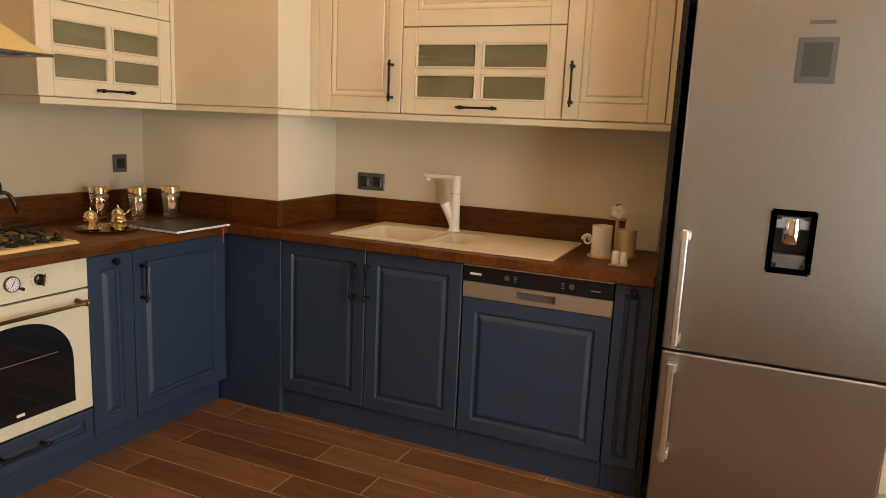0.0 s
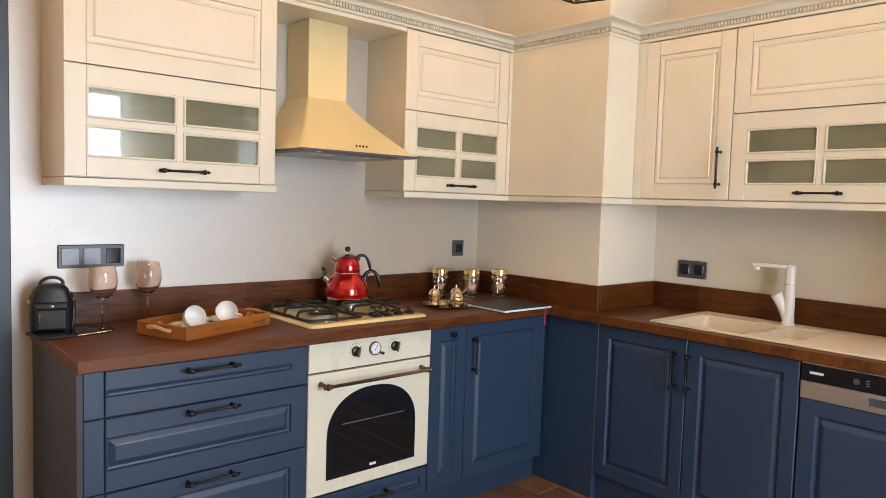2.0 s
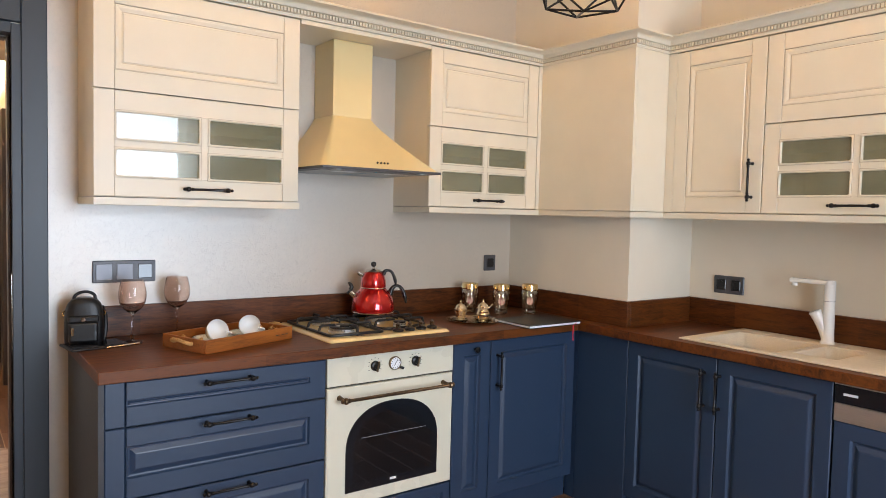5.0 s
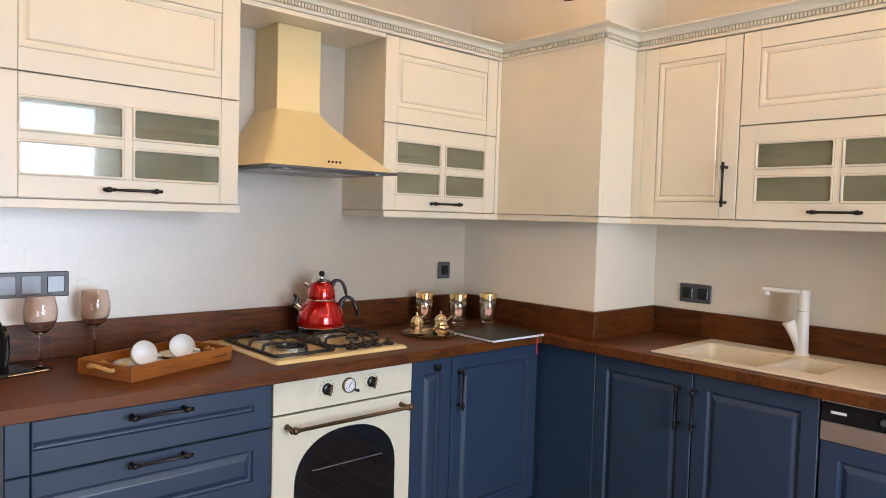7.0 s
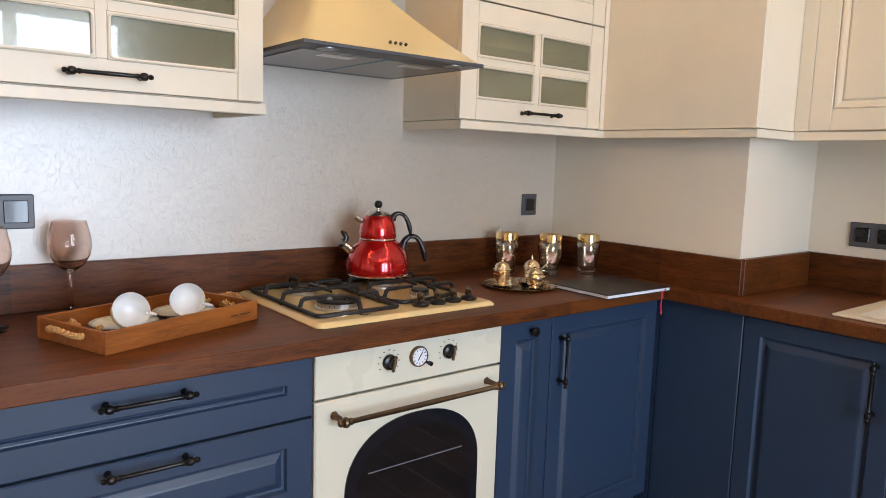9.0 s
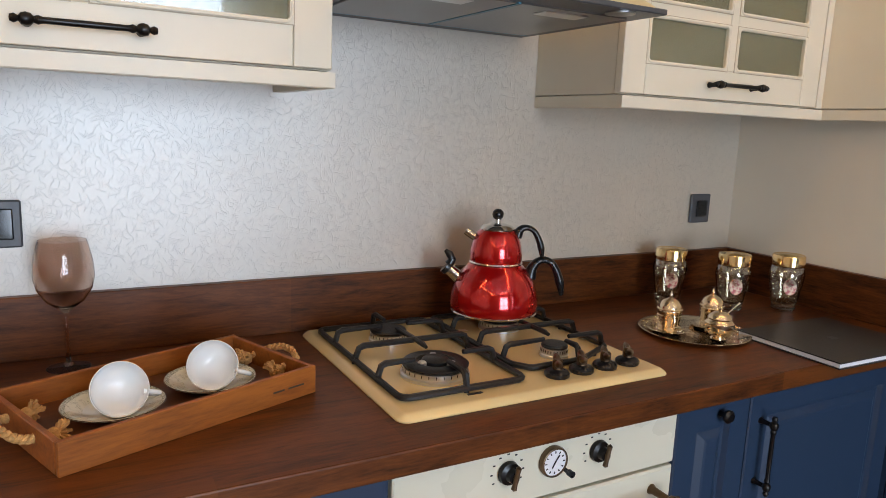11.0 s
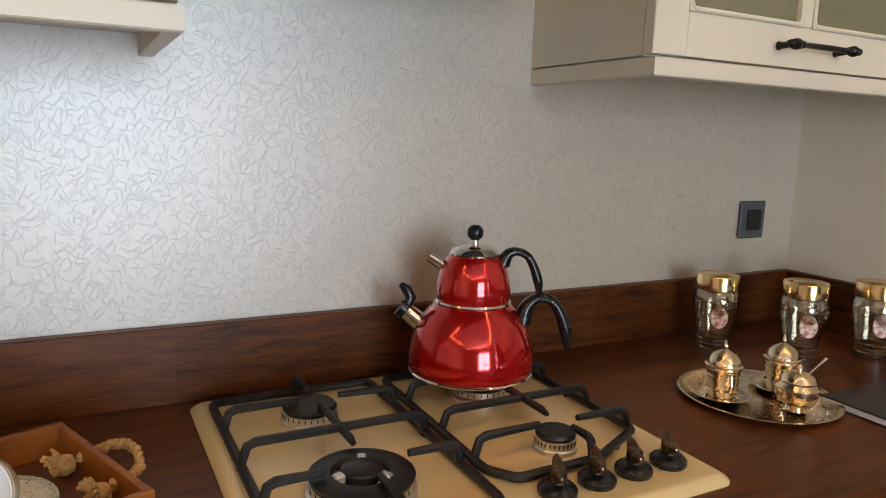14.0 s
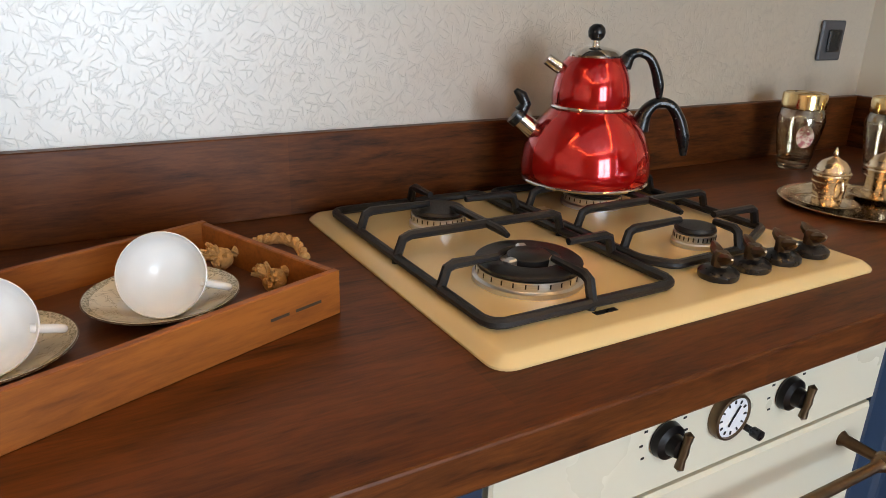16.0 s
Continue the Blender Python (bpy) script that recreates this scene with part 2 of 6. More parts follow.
HALL_PAINT = plain("pale_hall_paint", (0.80, 0.77, 0.72), 0.55, vary=0.03, scale=3, relief=0.12, relief_scale=120)
PAINT = plain("warm_wall_paint", (0.72, 0.64, 0.52), 0.6, vary=0.04, scale=3, relief=0.12, relief_scale=120)
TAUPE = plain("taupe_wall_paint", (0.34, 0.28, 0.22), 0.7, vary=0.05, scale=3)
CEILING = plain("ceiling_paint", (0.78, 0.76, 0.72), 0.8, vary=0.03, relief=0.1, relief_scale=90)
# tan paint pushed to orange, with light bounced off the floor put in
TAN = plain("tan_ceiling_paint", (0.56, 0.36, 0.19), 0.7, vary=0.06, relief=0.1, relief_scale=90)
TILE = tile_wood("wood_look_tile")
GROUT = plain("grout", (0.46, 0.34, 0.24), 0.9, vary=0.15, scale=20)
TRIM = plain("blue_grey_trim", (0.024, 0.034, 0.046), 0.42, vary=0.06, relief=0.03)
DARKWOOD = wood("dark_door_wood", (0.060, 0.036, 0.026), (0.022, 0.014, 0.011), "z", 0.45)
CLOSET = wood("honey_closet_wood", (0.46, 0.20, 0.07), (0.28, 0.11, 0.035), "z", 0.4)
OVEN_CREAM = plain("cream_enamel", (0.71, 0.665, 0.53), 0.28, vary=0.01, scale=0.8, coat=0.4)
HOB_CREAM = plain("sand_enamel", (0.73, 0.54, 0.27), 0.26, vary=0.03, scale=1.2, coat=0.3)
HOOD_CREAM = plain("yellow_cream_enamel", (0.74, 0.59, 0.31), 0.33, vary=0.03, coat=0.2)
OVEN_GLASS = plain("black_oven_glass", (0.006, 0.006, 0.007), 0.05, vary=0.1, spec=0.6)
IRON = plain("cast_iron", (0.007, 0.007, 0.008), 0.40, vary=0.3, scale=40, relief=0.2, relief_scale=600)
STEEL = brushed("brushed_steel", (0.74, 0.74, 0.74), 0.30)
FRIDGE = brushed("fridge_steel", (0.36, 0.37, 0.39), 0.30, (60, 60, 1))
CHROME = plain("chrome", (0.72, 0.70, 0.67), 0.10, metal=1.0, vary=0.05)
GOLD = plain("gold_plate", (0.83, 0.60, 0.30), 0.16, metal=1.0, vary=0.1, scale=30)
SILVER = plain("warm_silver", (0.80, 0.66, 0.48), 0.11, metal=1.0, vary=0.15, scale=40, relief=0.35, relief_scale=160)
BLACK = plain("black_plastic", (0.006, 0.006, 0.007), 0.28, vary=0.2, scale=30)
LEATHER = plain("black_leather", (0.004, 0.004, 0.005), 0.36, vary=0.3, scale=30, relief=0.4, relief_scale=350)
RED = plain("red_enamel", (0.58, 0.007, 0.006), 0.14, metal=0.6, vary=0.08, scale=20, coat=1.0)
PORCELAIN = plain("white_porcelain", (0.80, 0.79, 0.77), 0.24, vary=0.02, coat=0.15)
BORDER = speckled("printed_border", (0.62, 0.58, 0.45), (0.22, 0.21, 0.15), 420, 0.2)
PRINTED = scrolled("printed_porcelain", (0.74, 0.68, 0.53), (0.27, 0.26, 0.19))
SINK = speckled("cream_granite", (0.74, 0.63, 0.48), (0.68, 0.57, 0.43), 200, 0.45)
WHITE = plain("white_gloss", (0.80, 0.78, 0.74), 0.25, vary=0.03)
TRAYWOOD = wood("orange_tray_wood", (0.36, 0.105, 0.015), (0.15, 0.037, 0.006), "y", 0.5, 1.8)
TRAYFLOOR = wood("brown_tray_floor", (0.14, 0.042, 0.012), (0.060, 0.017, 0.005), "y", 0.5, 1.4)
ROPE = plain("jute_rope", (0.55, 0.29, 0.10), 0.85, vary=0.25, scale=120, relief=0.8, relief_scale=420)
GREY_PLATE = plain("anthracite_plate", (0.085, 0.085, 0.092), 0.42, metal=0.25, vary=0.08)
GREY_SILVER = plain("silver_grey_rocker", (0.24, 0.25, 0.28), 0.45, metal=0.3, vary=0.06)
BLACK_GLASS = plain("black_gloss", (0.008, 0.009, 0.012), 0.08, vary=0.1)
FROST = frosted("satin_glass")
CLEAR = lustre("lustre_glass", (0.93, 0.88, 0.78))
ROSE = glass("smoky_rose_glass", (0.93, 0.80, 0.74))
PAGES = plain("white_pages", (0.78, 0.78, 0.80), 0.7)
BOOK = plain("black_book_cover", (0.014, 0.014, 0.016), 0.38, vary=0.2, scale=25)
RIBBON = plain("red_ribbon", (0.55, 0.03, 0.06), 0.6)
STONEWARE = plain("cream_stoneware", (0.78, 0.74, 0.66), 0.22, vary=0.03, scale=20, coat=0.4)
CLAY = plain("beige_stoneware", (0.66, 0.54, 0.37), 0.3, vary=0.05, scale=20, coat=0.3)
PALEWOOD = wood("pale_wood", (0.60, 0.40, 0.22), (0.42, 0.26, 0.13), "x", 0.5, 2)
RUG = wood("grey_beige_rug", (0.46, 0.37, 0.30), (0.25, 0.185, 0.15), "y", 0.95, 0.7, relief=0.4)
RUG_GOLD = wood("ochre_rug", (0.56, 0.42, 0.18), (0.34, 0.24, 0.09), "y", 0.95, 1.0, relief=0.4)
FILTER = brushed("hood_filter", (0.30, 0.30, 0.30), 0.35, (40, 40, 40))
TAPE = plain("blue_film", (0.10, 0.30, 0.42), 0.4)
PINK = speckled("rose_motif", (0.62, 0.42, 0.28), (0.42, 0.08, 0.07), 120, 0.4)
LCD = plain("grey_display", (0.045, 0.055, 0.05), 0.15)
LED = glow("warm_led", (1.0, 0.61, 0.21), LED_GLOW)
HALL_LED = glow("hall_led", (1.0, 0.78, 0.42), HALL_GLOW)
SPOT = glow("spot_glow", (1.0, 0.82, 0.55), 420.0)
IVORY = plain("ivory_porcelain", (0.72, 0.68, 0.58), 0.16, vary=0.03, coat=0.5)
BULB = glow("amber_bulb", (1.0, 0.5, 0.15), 1.2)
FACADE = plain("pale_facade", (0.66, 0.68, 0.70), 0.8, vary=0.05)
PANE = glass("window_glass", (1, 1, 1))

# ---- mesh tools ----


def part(name, bm, material, parent=None, label="", smooth=False):
    me = bpy.data.meshes.new(name)
    bm.normal_update()
    bm.to_mesh(me)
    bm.free()
    for mt in material if isinstance(material, (list, tuple)) else (material,):
        me.materials.append(mt)
    if smooth:
        me.shade_smooth()
    ob = new(name, me)
    ob.parent = parent
    return tagged(ob, label) if label else ob


def smooth_part(*a, **k):
    ob = part(*a, **k)
    ob.data.shade_smooth()
    ob.data.set_sharp_from_angle(angle=radians(38))
    return ob


def thing(name, label, category, m=None, group="", kind=""):
    ob = new(name)
    ob.empty_display_size = 0.05
    ob.matrix_world = m or Matrix()
    return tagged(ob, label, category, group, kind)


def box(x0, x1, y0, y1, z0, z1, bevel=0.0, bm=None, segs=1):
    out = bm or bmesh.new()
    res = bmesh.ops.create_cube(out, size=1, matrix=Matrix.LocRotScale(((x0 + x1) / 2, (y0 + y1) / 2, (z0 + z1) / 2), None, (x1 - x0, y1 - y0, z1 - z0)))
    if bevel:
        edges = list({e for v in res["verts"] for e in v.link_edges})
        bmesh.ops.bevel(out, geom=edges, offset=bevel, segments=segs, affect="EDGES", profile=0.5)
    return out


def lathe(profile, segs=32, bm=None, m=None, closed=False):
    """Turns (radius, height) pairs about z."""
    out = bm or bmesh.new()
    m = m or Matrix()
    rings = []
    for r, z in profile:
        if r < 1e-5:
            rings.append([out.verts.new(m @ Vector((0, 0, z)))])
        else:
            rings.append([out.verts.new(m @ Vector((r * math.cos(a), r * math.sin(a), z))) for a in (2 * math.pi * k / segs for k in range(segs))])
    pairs = list(zip(rings, rings[1:]))
    if closed:
        pairs.append((rings[-1], rings[0]))
    for a, b in pairs:
        if len(a) == 1 and len(b) == 1:
            continue
        for k in range(segs):
            j = (k + 1) % segs
            if len(a) == 1:
                out.faces.new((a[0], b[j], b[k]))
            elif len(b) == 1:
                out.faces.new((a[k], a[j], b[0]))
            else:
                out.faces.new((a[k], a[j], b[j], b[k]))
    bmesh.ops.recalc_face_normals(out, faces=out.faces)
    return out


def tube(points, radius, segs=8, bm=None, loop=False, flat=1.0):
    """A round bar along points; radius may be one value or one per point."""
    out = bm or bmesh.new()
    pts = [Vector(p) for p in points]
    n = len(pts)
    radii = radius if isinstance(radius, (list, tuple)) else [radius] * n
    rings, side = [], None
    for k, p in enumerate(pts):
        if loop:
            d = (pts[(k + 1) % n] - pts[k - 1]).normalized()
        else:
            d = ((pts[min(k + 1, n - 1)] - p).normalized() + (p - pts[max(k - 1, 0)]).normalized()).normalized()
        if side is None:
            side = d.cross(Vector((0, 0, 1)) if abs(d.z) < 0.9 else Vector((0, 1, 0))).normalized()
        side = (side - side.dot(d) * d).normalized()
        up = side.cross(d)
        rings.append([out.verts.new(p + radii[k] * (math.cos(a) * side + flat * math.sin(a) * up)) for a in (2 * math.pi * (j + 0.5) / segs for j in range(segs))])
    for a, b in list(zip(rings, rings[1:])) + ([(rings[-1], rings[0])] if loop else []):
        for j in range(segs):
            i = (j + 1) % segs
            out.faces.new((a[j], a[i], b[i], b[j]))
    if not loop:
        out.faces.new(rings[0][::-1])
        out.faces.new(rings[-1])
    bmesh.ops.recalc_face_normals(out, faces=out.faces)
    return out


def curve(points, steps=4):
    """Catmull-Rom through points."""
    p = [Vector(q) for q in points]
    p = [2 * p[0] - p[1]] + p + [2 * p[-1] - p[-2]]
    out = []
    for a, b, c, d in zip(p, p[1:], p[2:], p[3:]):
        for k in range(steps):
            t = k / steps
            out.append(0.5 * ((2 * b) + (c - a) * t + (2 * a - 5 * b + 4 * c - d) * t * t + (3 * b - a - 3 * c + d) * t ** 3))
    return out + [p[-2]]


def bow(points, radii, segs=12, flat=1.0, steps=4):
    """A bent bar through points, its thickness running smoothly."""
    pts = curve(points, steps)
    rs = [float(np.interp(k / steps, range(len(radii)), radii)) for k in range(len(pts))]
    return tube(pts, rs, segs, flat=flat)


def rings_panel(w, h, rings, x0=0.0, z0=0.0, y0=0.0, back=0.02, bm=None):
    """A panel in the x-z plane facing -y, drawn by nested rectangles (inset, depth behind the face, material)."""
    out = bm or bmesh.new()
    made = []
    for inset, depth, mt in [(0.0, back, 0)] + list(rings):
        made.append(([out.verts.new((x0 + x, y0 + depth, z0 + z)) for x, z in ((inset, inset), (w - inset, inset), (w - inset, h - inset), (inset, h - inset))], mt))
    for (a, _), (b, mt) in zip(made, made[1:]):
        for k in range(4):
            j = (k + 1) % 4
            out.faces.new((a[k], a[j], b[j], b[k])).material_index = mt
    out.faces.new(made[-1][0])
    out.faces.new(made[0][0][::-1])
    bmesh.ops.recalc_face_normals(out, faces=out.faces)
    return out


def moulded(w, h, l, r, b, t, rings, x0=0.0, z0=0.0, back=0.02):
    """A front facing -y with a sunk moulding set in by different amounts at the left, right, foot and head."""
    out = bmesh.new()
    loops = [(0.0, 0.0, 0.0, 0.0, back), (0.0, 0.0, 0.0, 0.0, 0.003), (0.003, 0.003, 0.003, 0.003, 0.0)]
    loops += [(l + i, r + i, b + i, t + i, d) for i, d in rings]
    made = [[out.verts.new((x0 + x, d, z0 + z)) for x, z in ((a, c), (w - e, c), (w - e, h - f), (a, h - f))] for a, e, c, f, d in loops]
    for p, q in zip(made, made[1:]):
        for k in range(4):
            j = (k + 1) % 4
            out.faces.new((p[k], p[j], q[j], q[k]))
    out.faces.new(made[-1])
    out.faces.new(made[0][::-1])
    bmesh.ops.recalc_face_normals(out, faces=out.faces)
    return out


def slab(xs, ys, inside, z0, z1, bm=None):
    """A flat slab out of the cells of a grid for which inside(x, y) holds: holes and steps in the outline go right through."""
    out = bm or bmesh.new()
    seen = {}

    def v(i, j, z):
        if (i, j, z) not in seen:
            seen[(i, j, z)] = out.verts.new((xs[i], ys[j], z))
        return seen[(i, j, z)]

    nx, ny = len(xs) - 1, len(ys) - 1
    on = {(i, j) for i in range(nx) for j in range(ny) if inside((xs[i] + xs[i + 1]) / 2, (ys[j] + ys[j + 1]) / 2)}
    for i, j in on:
        out.faces.new((v(i, j, z1), v(i + 1, j, z1), v(i + 1, j + 1, z1), v(i, j + 1, z1)))
        out.faces.new((v(i, j, z0), v(i, j + 1, z0), v(i + 1, j + 1, z0), v(i + 1, j, z0)))
        for di, dj, a, b in ((-1, 0, (i, j + 1), (i, j)), (1, 0, (i + 1, j), (i + 1, j + 1)), (0, -1, (i, j), (i + 1, j)), (0, 1, (i + 1, j + 1), (i, j + 1))):
            if (i + di, j + dj) not in on:
                out.faces.new((v(*a, z0), v(*b, z0), v(*b, z1), v(*a, z1)))
    bmesh.ops.recalc_face_normals(out, faces=out.faces)
    return out


def sweep(profile, path, bm=None):
    """Draws a profile of (out, z) along a path of (x, y) whose right-hand side is the room, with mitred corners."""
    out = bm or bmesh.new()
    pts = [Vector((*p, 0)) for p in path]
    rows = []
    for k, p in enumerate(pts):
        ns = []
        for a, b in ((k - 1, k), (k, k + 1)):
            if 0 <= a and b < len(pts):
                d = (pts[b] - pts[a]).normalized()
                ns.append(Vector((d.y, -d.x, 0)))
        nrm = sum(ns, Vector()) / len(ns)
        nrm /= nrm.length_squared
        rows.append([out.verts.new(p + o * nrm + Vector((0, 0, z))) for o, z in profile])
    for a, b in zip(rows, rows[1:]):
        for j in range(len(profile) - 1):
            out.faces.new((a[j], a[j + 1], b[j + 1], b[j]))
    out.faces.new(rows[0])
    out.faces.new(rows[-1][::-1])
    bmesh.ops.recalc_face_normals(out, faces=out.faces)
    return out


def wall(name, x0, x1, y0, y1, z0, z1, material):
    return tagged(part(name, box(x0, x1, y0, y1, z0, z1), material), kind="structure")


def setting(ob, label="", category=""):
    return tagged(ob, label, category, kind="structure")


COOK = lambda y, z=0.0, x=0.59: pose(x, y, z, 0, 0, 90)     # a front that faces the room from the hob wall
RUN = lambda x, z=0.0, y=-0.58: pose(x, y, z)               # a front that faces the room from the sink wall

# ---- the room ----
YS = -0.037          # sink wall
TOP = 2.72           # ceiling
XW = 4.35            # window wall
YB = -4.90           # wall behind
DOOR_Y0, DOOR_Y1 = -3.72, -2.905

hob_wall = new("wall_west")
setting(hob_wall)
part("wall_panel", slab([-0.10, 0.0], [YB - 0.2, DOOR_Y0, DOOR_Y1, 0.3], lambda x, y: not DOOR_Y0 < y < DOOR_Y1, 0, TOP), PAPER, hob_wall)
part("lintel", box(-0.10, 0, DOOR_Y0, DOOR_Y1, 2.02, TOP), PAPER, hob_wall)
wall("wall_north", 0.0, XW + 0.2, YS, YS + 0.2, 0, TOP, PAINT)
wall("wall_south", 0.0, XW + 0.2, YB - 0.2, YB, 0, TOP, PAINT)
wall("pillar", 0.0, 0.835, -0.52, YS, 0, TOP, PAINT)
WY0, WY1, WZ0, WZ1 = -2.75, -1.20, 0.35, 2.31      # tall windows
# unseen wall; its taupe is chosen dark to cut bounced light
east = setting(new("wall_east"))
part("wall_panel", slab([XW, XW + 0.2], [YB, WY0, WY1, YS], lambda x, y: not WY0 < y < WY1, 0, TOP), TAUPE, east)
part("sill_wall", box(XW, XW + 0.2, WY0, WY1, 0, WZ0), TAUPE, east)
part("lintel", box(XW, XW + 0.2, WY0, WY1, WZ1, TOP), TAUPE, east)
wall("ceiling", -0.10, XW + 0.2, YB - 0.2, YS + 0.2, TOP, TOP + 0.15, CEILING)

window = setting(new("window_1"))
BARS = [WY0, WY0 + 0.06, WY0 + 0.735, WY0 + 0.815, WY1 - 0.06, WY1]
RAILS = [WZ0, WZ0 + 0.08, 0.98, 1.04, WZ1 - 0.07, WZ1]
fr = slab(BARS, RAILS, lambda y, z: not any(BARS[i] < y < BARS[i + 1] for i in (1, 3)) or not any(RAILS[i] < z < RAILS[i + 1] for i in (1, 3)), 0.0, 0.06)
bmesh.ops.transform(fr, matrix=Matrix(((0, 0, 1, XW + 0.1), (1, 0, 0, 0), (0, 1, 0, 0), (0, 0, 0, 1))), verts=fr.verts)
part("window_frame", fr, WHITE, window)
for i in (1, 3):
    for j in (1, 3):
        pane = part("pane", box(XW + 0.172, XW + 0.178, BARS[i], BARS[i + 1], RAILS[j], RAILS[j + 1]), PANE, window)
        pane.visible_shadow = False
part("window_sill", box(XW - 0.03, XW + 0.1, WY0 - 0.02, WY1 + 0.02, WZ0 - 0.025, WZ0 - 0.001, 0.004), WHITE, window)

# warm LED channels in the ceiling
led = thing("ceiling_light", "warm white LED channel forming a rectangle in the ceiling", "ceiling light")
for x0, x1, y0, y1 in ((0.75, 3.6, -0.98, -0.95), (0.75, 3.6, -3.9, -3.87), (0.72, 0.75, -3.9, -0.95), (3.6, 3.63, -3.9, -0.95)):
    part("light_strip", box(x0, x1, y0, y1, TOP - 0.012, TOP - 0.002), LED, led)

# house across the street
house = thing("apartment_building", "pale rendered apartment building across the street", "building", pose(16, -2, -9))
part("wall", box(0, 8, -14, 14, 0, 17), FACADE, house)
for j in range(4):
    for k in range(5):
        part("window", box(-0.05, 0.02, -10 + 5 * k, -8.4 + 5 * k, 2 + 4 * j, 3.9 + 4 * j), BLACK_GLASS, house)
setting(part("ground", box(-60, 80, -60, 60, -9.3, -9.0), GROUT))

# door opening to the hall
door = setting(new("door_1"))
for y0, y1, n in ((-2.875, -2.793, "casing"), (-3.83, -3.75, "casing")):
    part(n, box(-0.0, 0.022, y0, y1, 0, 2.15, 0.003), TRIM, door)
part("casing", box(0.0, 0.022, -3.75, -2.875, 2.035, 2.15, 0.003), TRIM, door)
for y0, y1 in ((-2.905, -2.865), (-3.76, -3.72)):
    part("jamb", box(-0.108, 0.012, y0, y1, 0, 2.03, 0.002), TRIM, door)
part("jamb", box(-0.108, 0.012, -3.72, -2.905, 1.995, 2.034, 0.002), TRIM, door)
part("stop", box(-0.112, -0.045, -2.914, -2.904, 0, 1.996, 0.002), DARKWOOD, door)
part("stop", box(-0.112, -0.045, -3.72, -2.915, 1.987, 1.996, 0.002), DARKWOOD, door)
part("strike_plate", box(-0.028, -0.004, -2.9075, -2.9045, 0.86, 1.14, 0.001), CHROME, door)

# ---- hall ----
HX = -7.75
hall_right = setting(new("wall_hall_north"))
part("wall_panel", box(HX, -0.10, -2.66, -2.46, 0, 2.579), HALL_PAINT, hall_right)
hall_left = setting(new("wall_hall_south"))
part("wall_panel", slab([HX, -2.9, -0.7, -0.10], [-4.7, -4.5], lambda x, y: not -2.9 < x < -0.7, 0, 2.579), HALL_PAINT, hall_left)
part("sill_wall", box(-2.9, -0.7, -4.7, -4.5, 0, 0.85), HALL_PAINT, hall_left)
part("lintel", box(-2.9, -0.7, -4.7, -4.5, 2.2, 2.579), HALL_PAINT, hall_left)
wall("wall_hall_end_right", HX - 0.15, HX, -2.93, -2.46, 0, 2.579, PAINT)
wall("wall_hall_end_left", HX - 0.15, HX, -4.7, -3.75, 0, 2.579, PAINT)
wall("wall_hall_end_top", HX - 0.15, HX, -3.75, -2.93, 2.05, 2.579, PAINT)
wall("wall_hall_beam", HX, HX + 0.3, -4.5, -2.66, 2.32, 2.579, PAINT)
# dim bluish daylight of the far room is put into its wall colour
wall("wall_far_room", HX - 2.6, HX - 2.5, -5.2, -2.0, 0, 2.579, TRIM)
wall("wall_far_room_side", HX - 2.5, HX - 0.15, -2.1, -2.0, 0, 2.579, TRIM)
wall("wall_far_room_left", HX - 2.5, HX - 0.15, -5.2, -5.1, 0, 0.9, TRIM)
wall("ceiling_hall", HX - 2.6, -0.10, -5.2, -2.0, 2.58, 2.68, CEILING)
sof = slab([-4.45, -2.55, -0.10], [-4.5, -3.0, -2.66], lambda x, y: y < -3.0 or x > -2.55, 2.33, 2.39)
setting(part("ceiling_soffit", sof, TAN))
cove = thing("cove_light", "warm LED strip lying in the hall ceiling cove", "ceiling light")
part("light_strip", box(-4.38, -2.60, -3.07, -3.04, 2.392, 2.405), HALL_LED, cove)
part("light_strip", box(-4.42, -4.39, -4.4, -3.04, 2.392, 2.405), HALL_LED, cove)


# the spot at x = -1.3 is unseen, added to brighten the hall floor
for x in (-1.3, -3.2):
    sp = thing("downlight", "small recessed round spotlight in the hall soffit", "ceiling light", pose(x, -3.55, 2.33), "hall downlights")
    smooth_part("ring", lathe([(0.036, -0.001), (0.048, -0.001), (0.048, -0.006), (0.036, -0.004)], 24, closed=True), CHROME, sp)
    smooth_part("lamp", lathe([(0.036, -0.002), (0, -0.003)], 20), SPOT, sp, "glowing lamp face")


def hall_door(name, x0, x1, leaf, label):
    d = setting(new(name), label)
    for a, b in ((x0, x0 + 0.09), (x1 - 0.09, x1)):
        part("casing", box(a, b, -2.712, -2.655, 0, 2.1, 0.004), DARKWOOD, d)
    part("casing", box(x0 + 0.09, x1 - 0.09, -2.712, -2.655, 2.01, 2.1, 0.004), DARKWOOD, d)
    part("door_leaf", box(x0 + 0.09, x1 - 0.09, -2.668, -2.655, 0.005, 2.01, 0.002), leaf, d)
    h = lathe([(0, 0), (0.009, 0), (0.009, 0.10), (0, 0.10)], 10, m=pose(x0 + 0.16, -2.70, 1.02, 0, 90, 0))
    part("handle", h, CHROME, d)


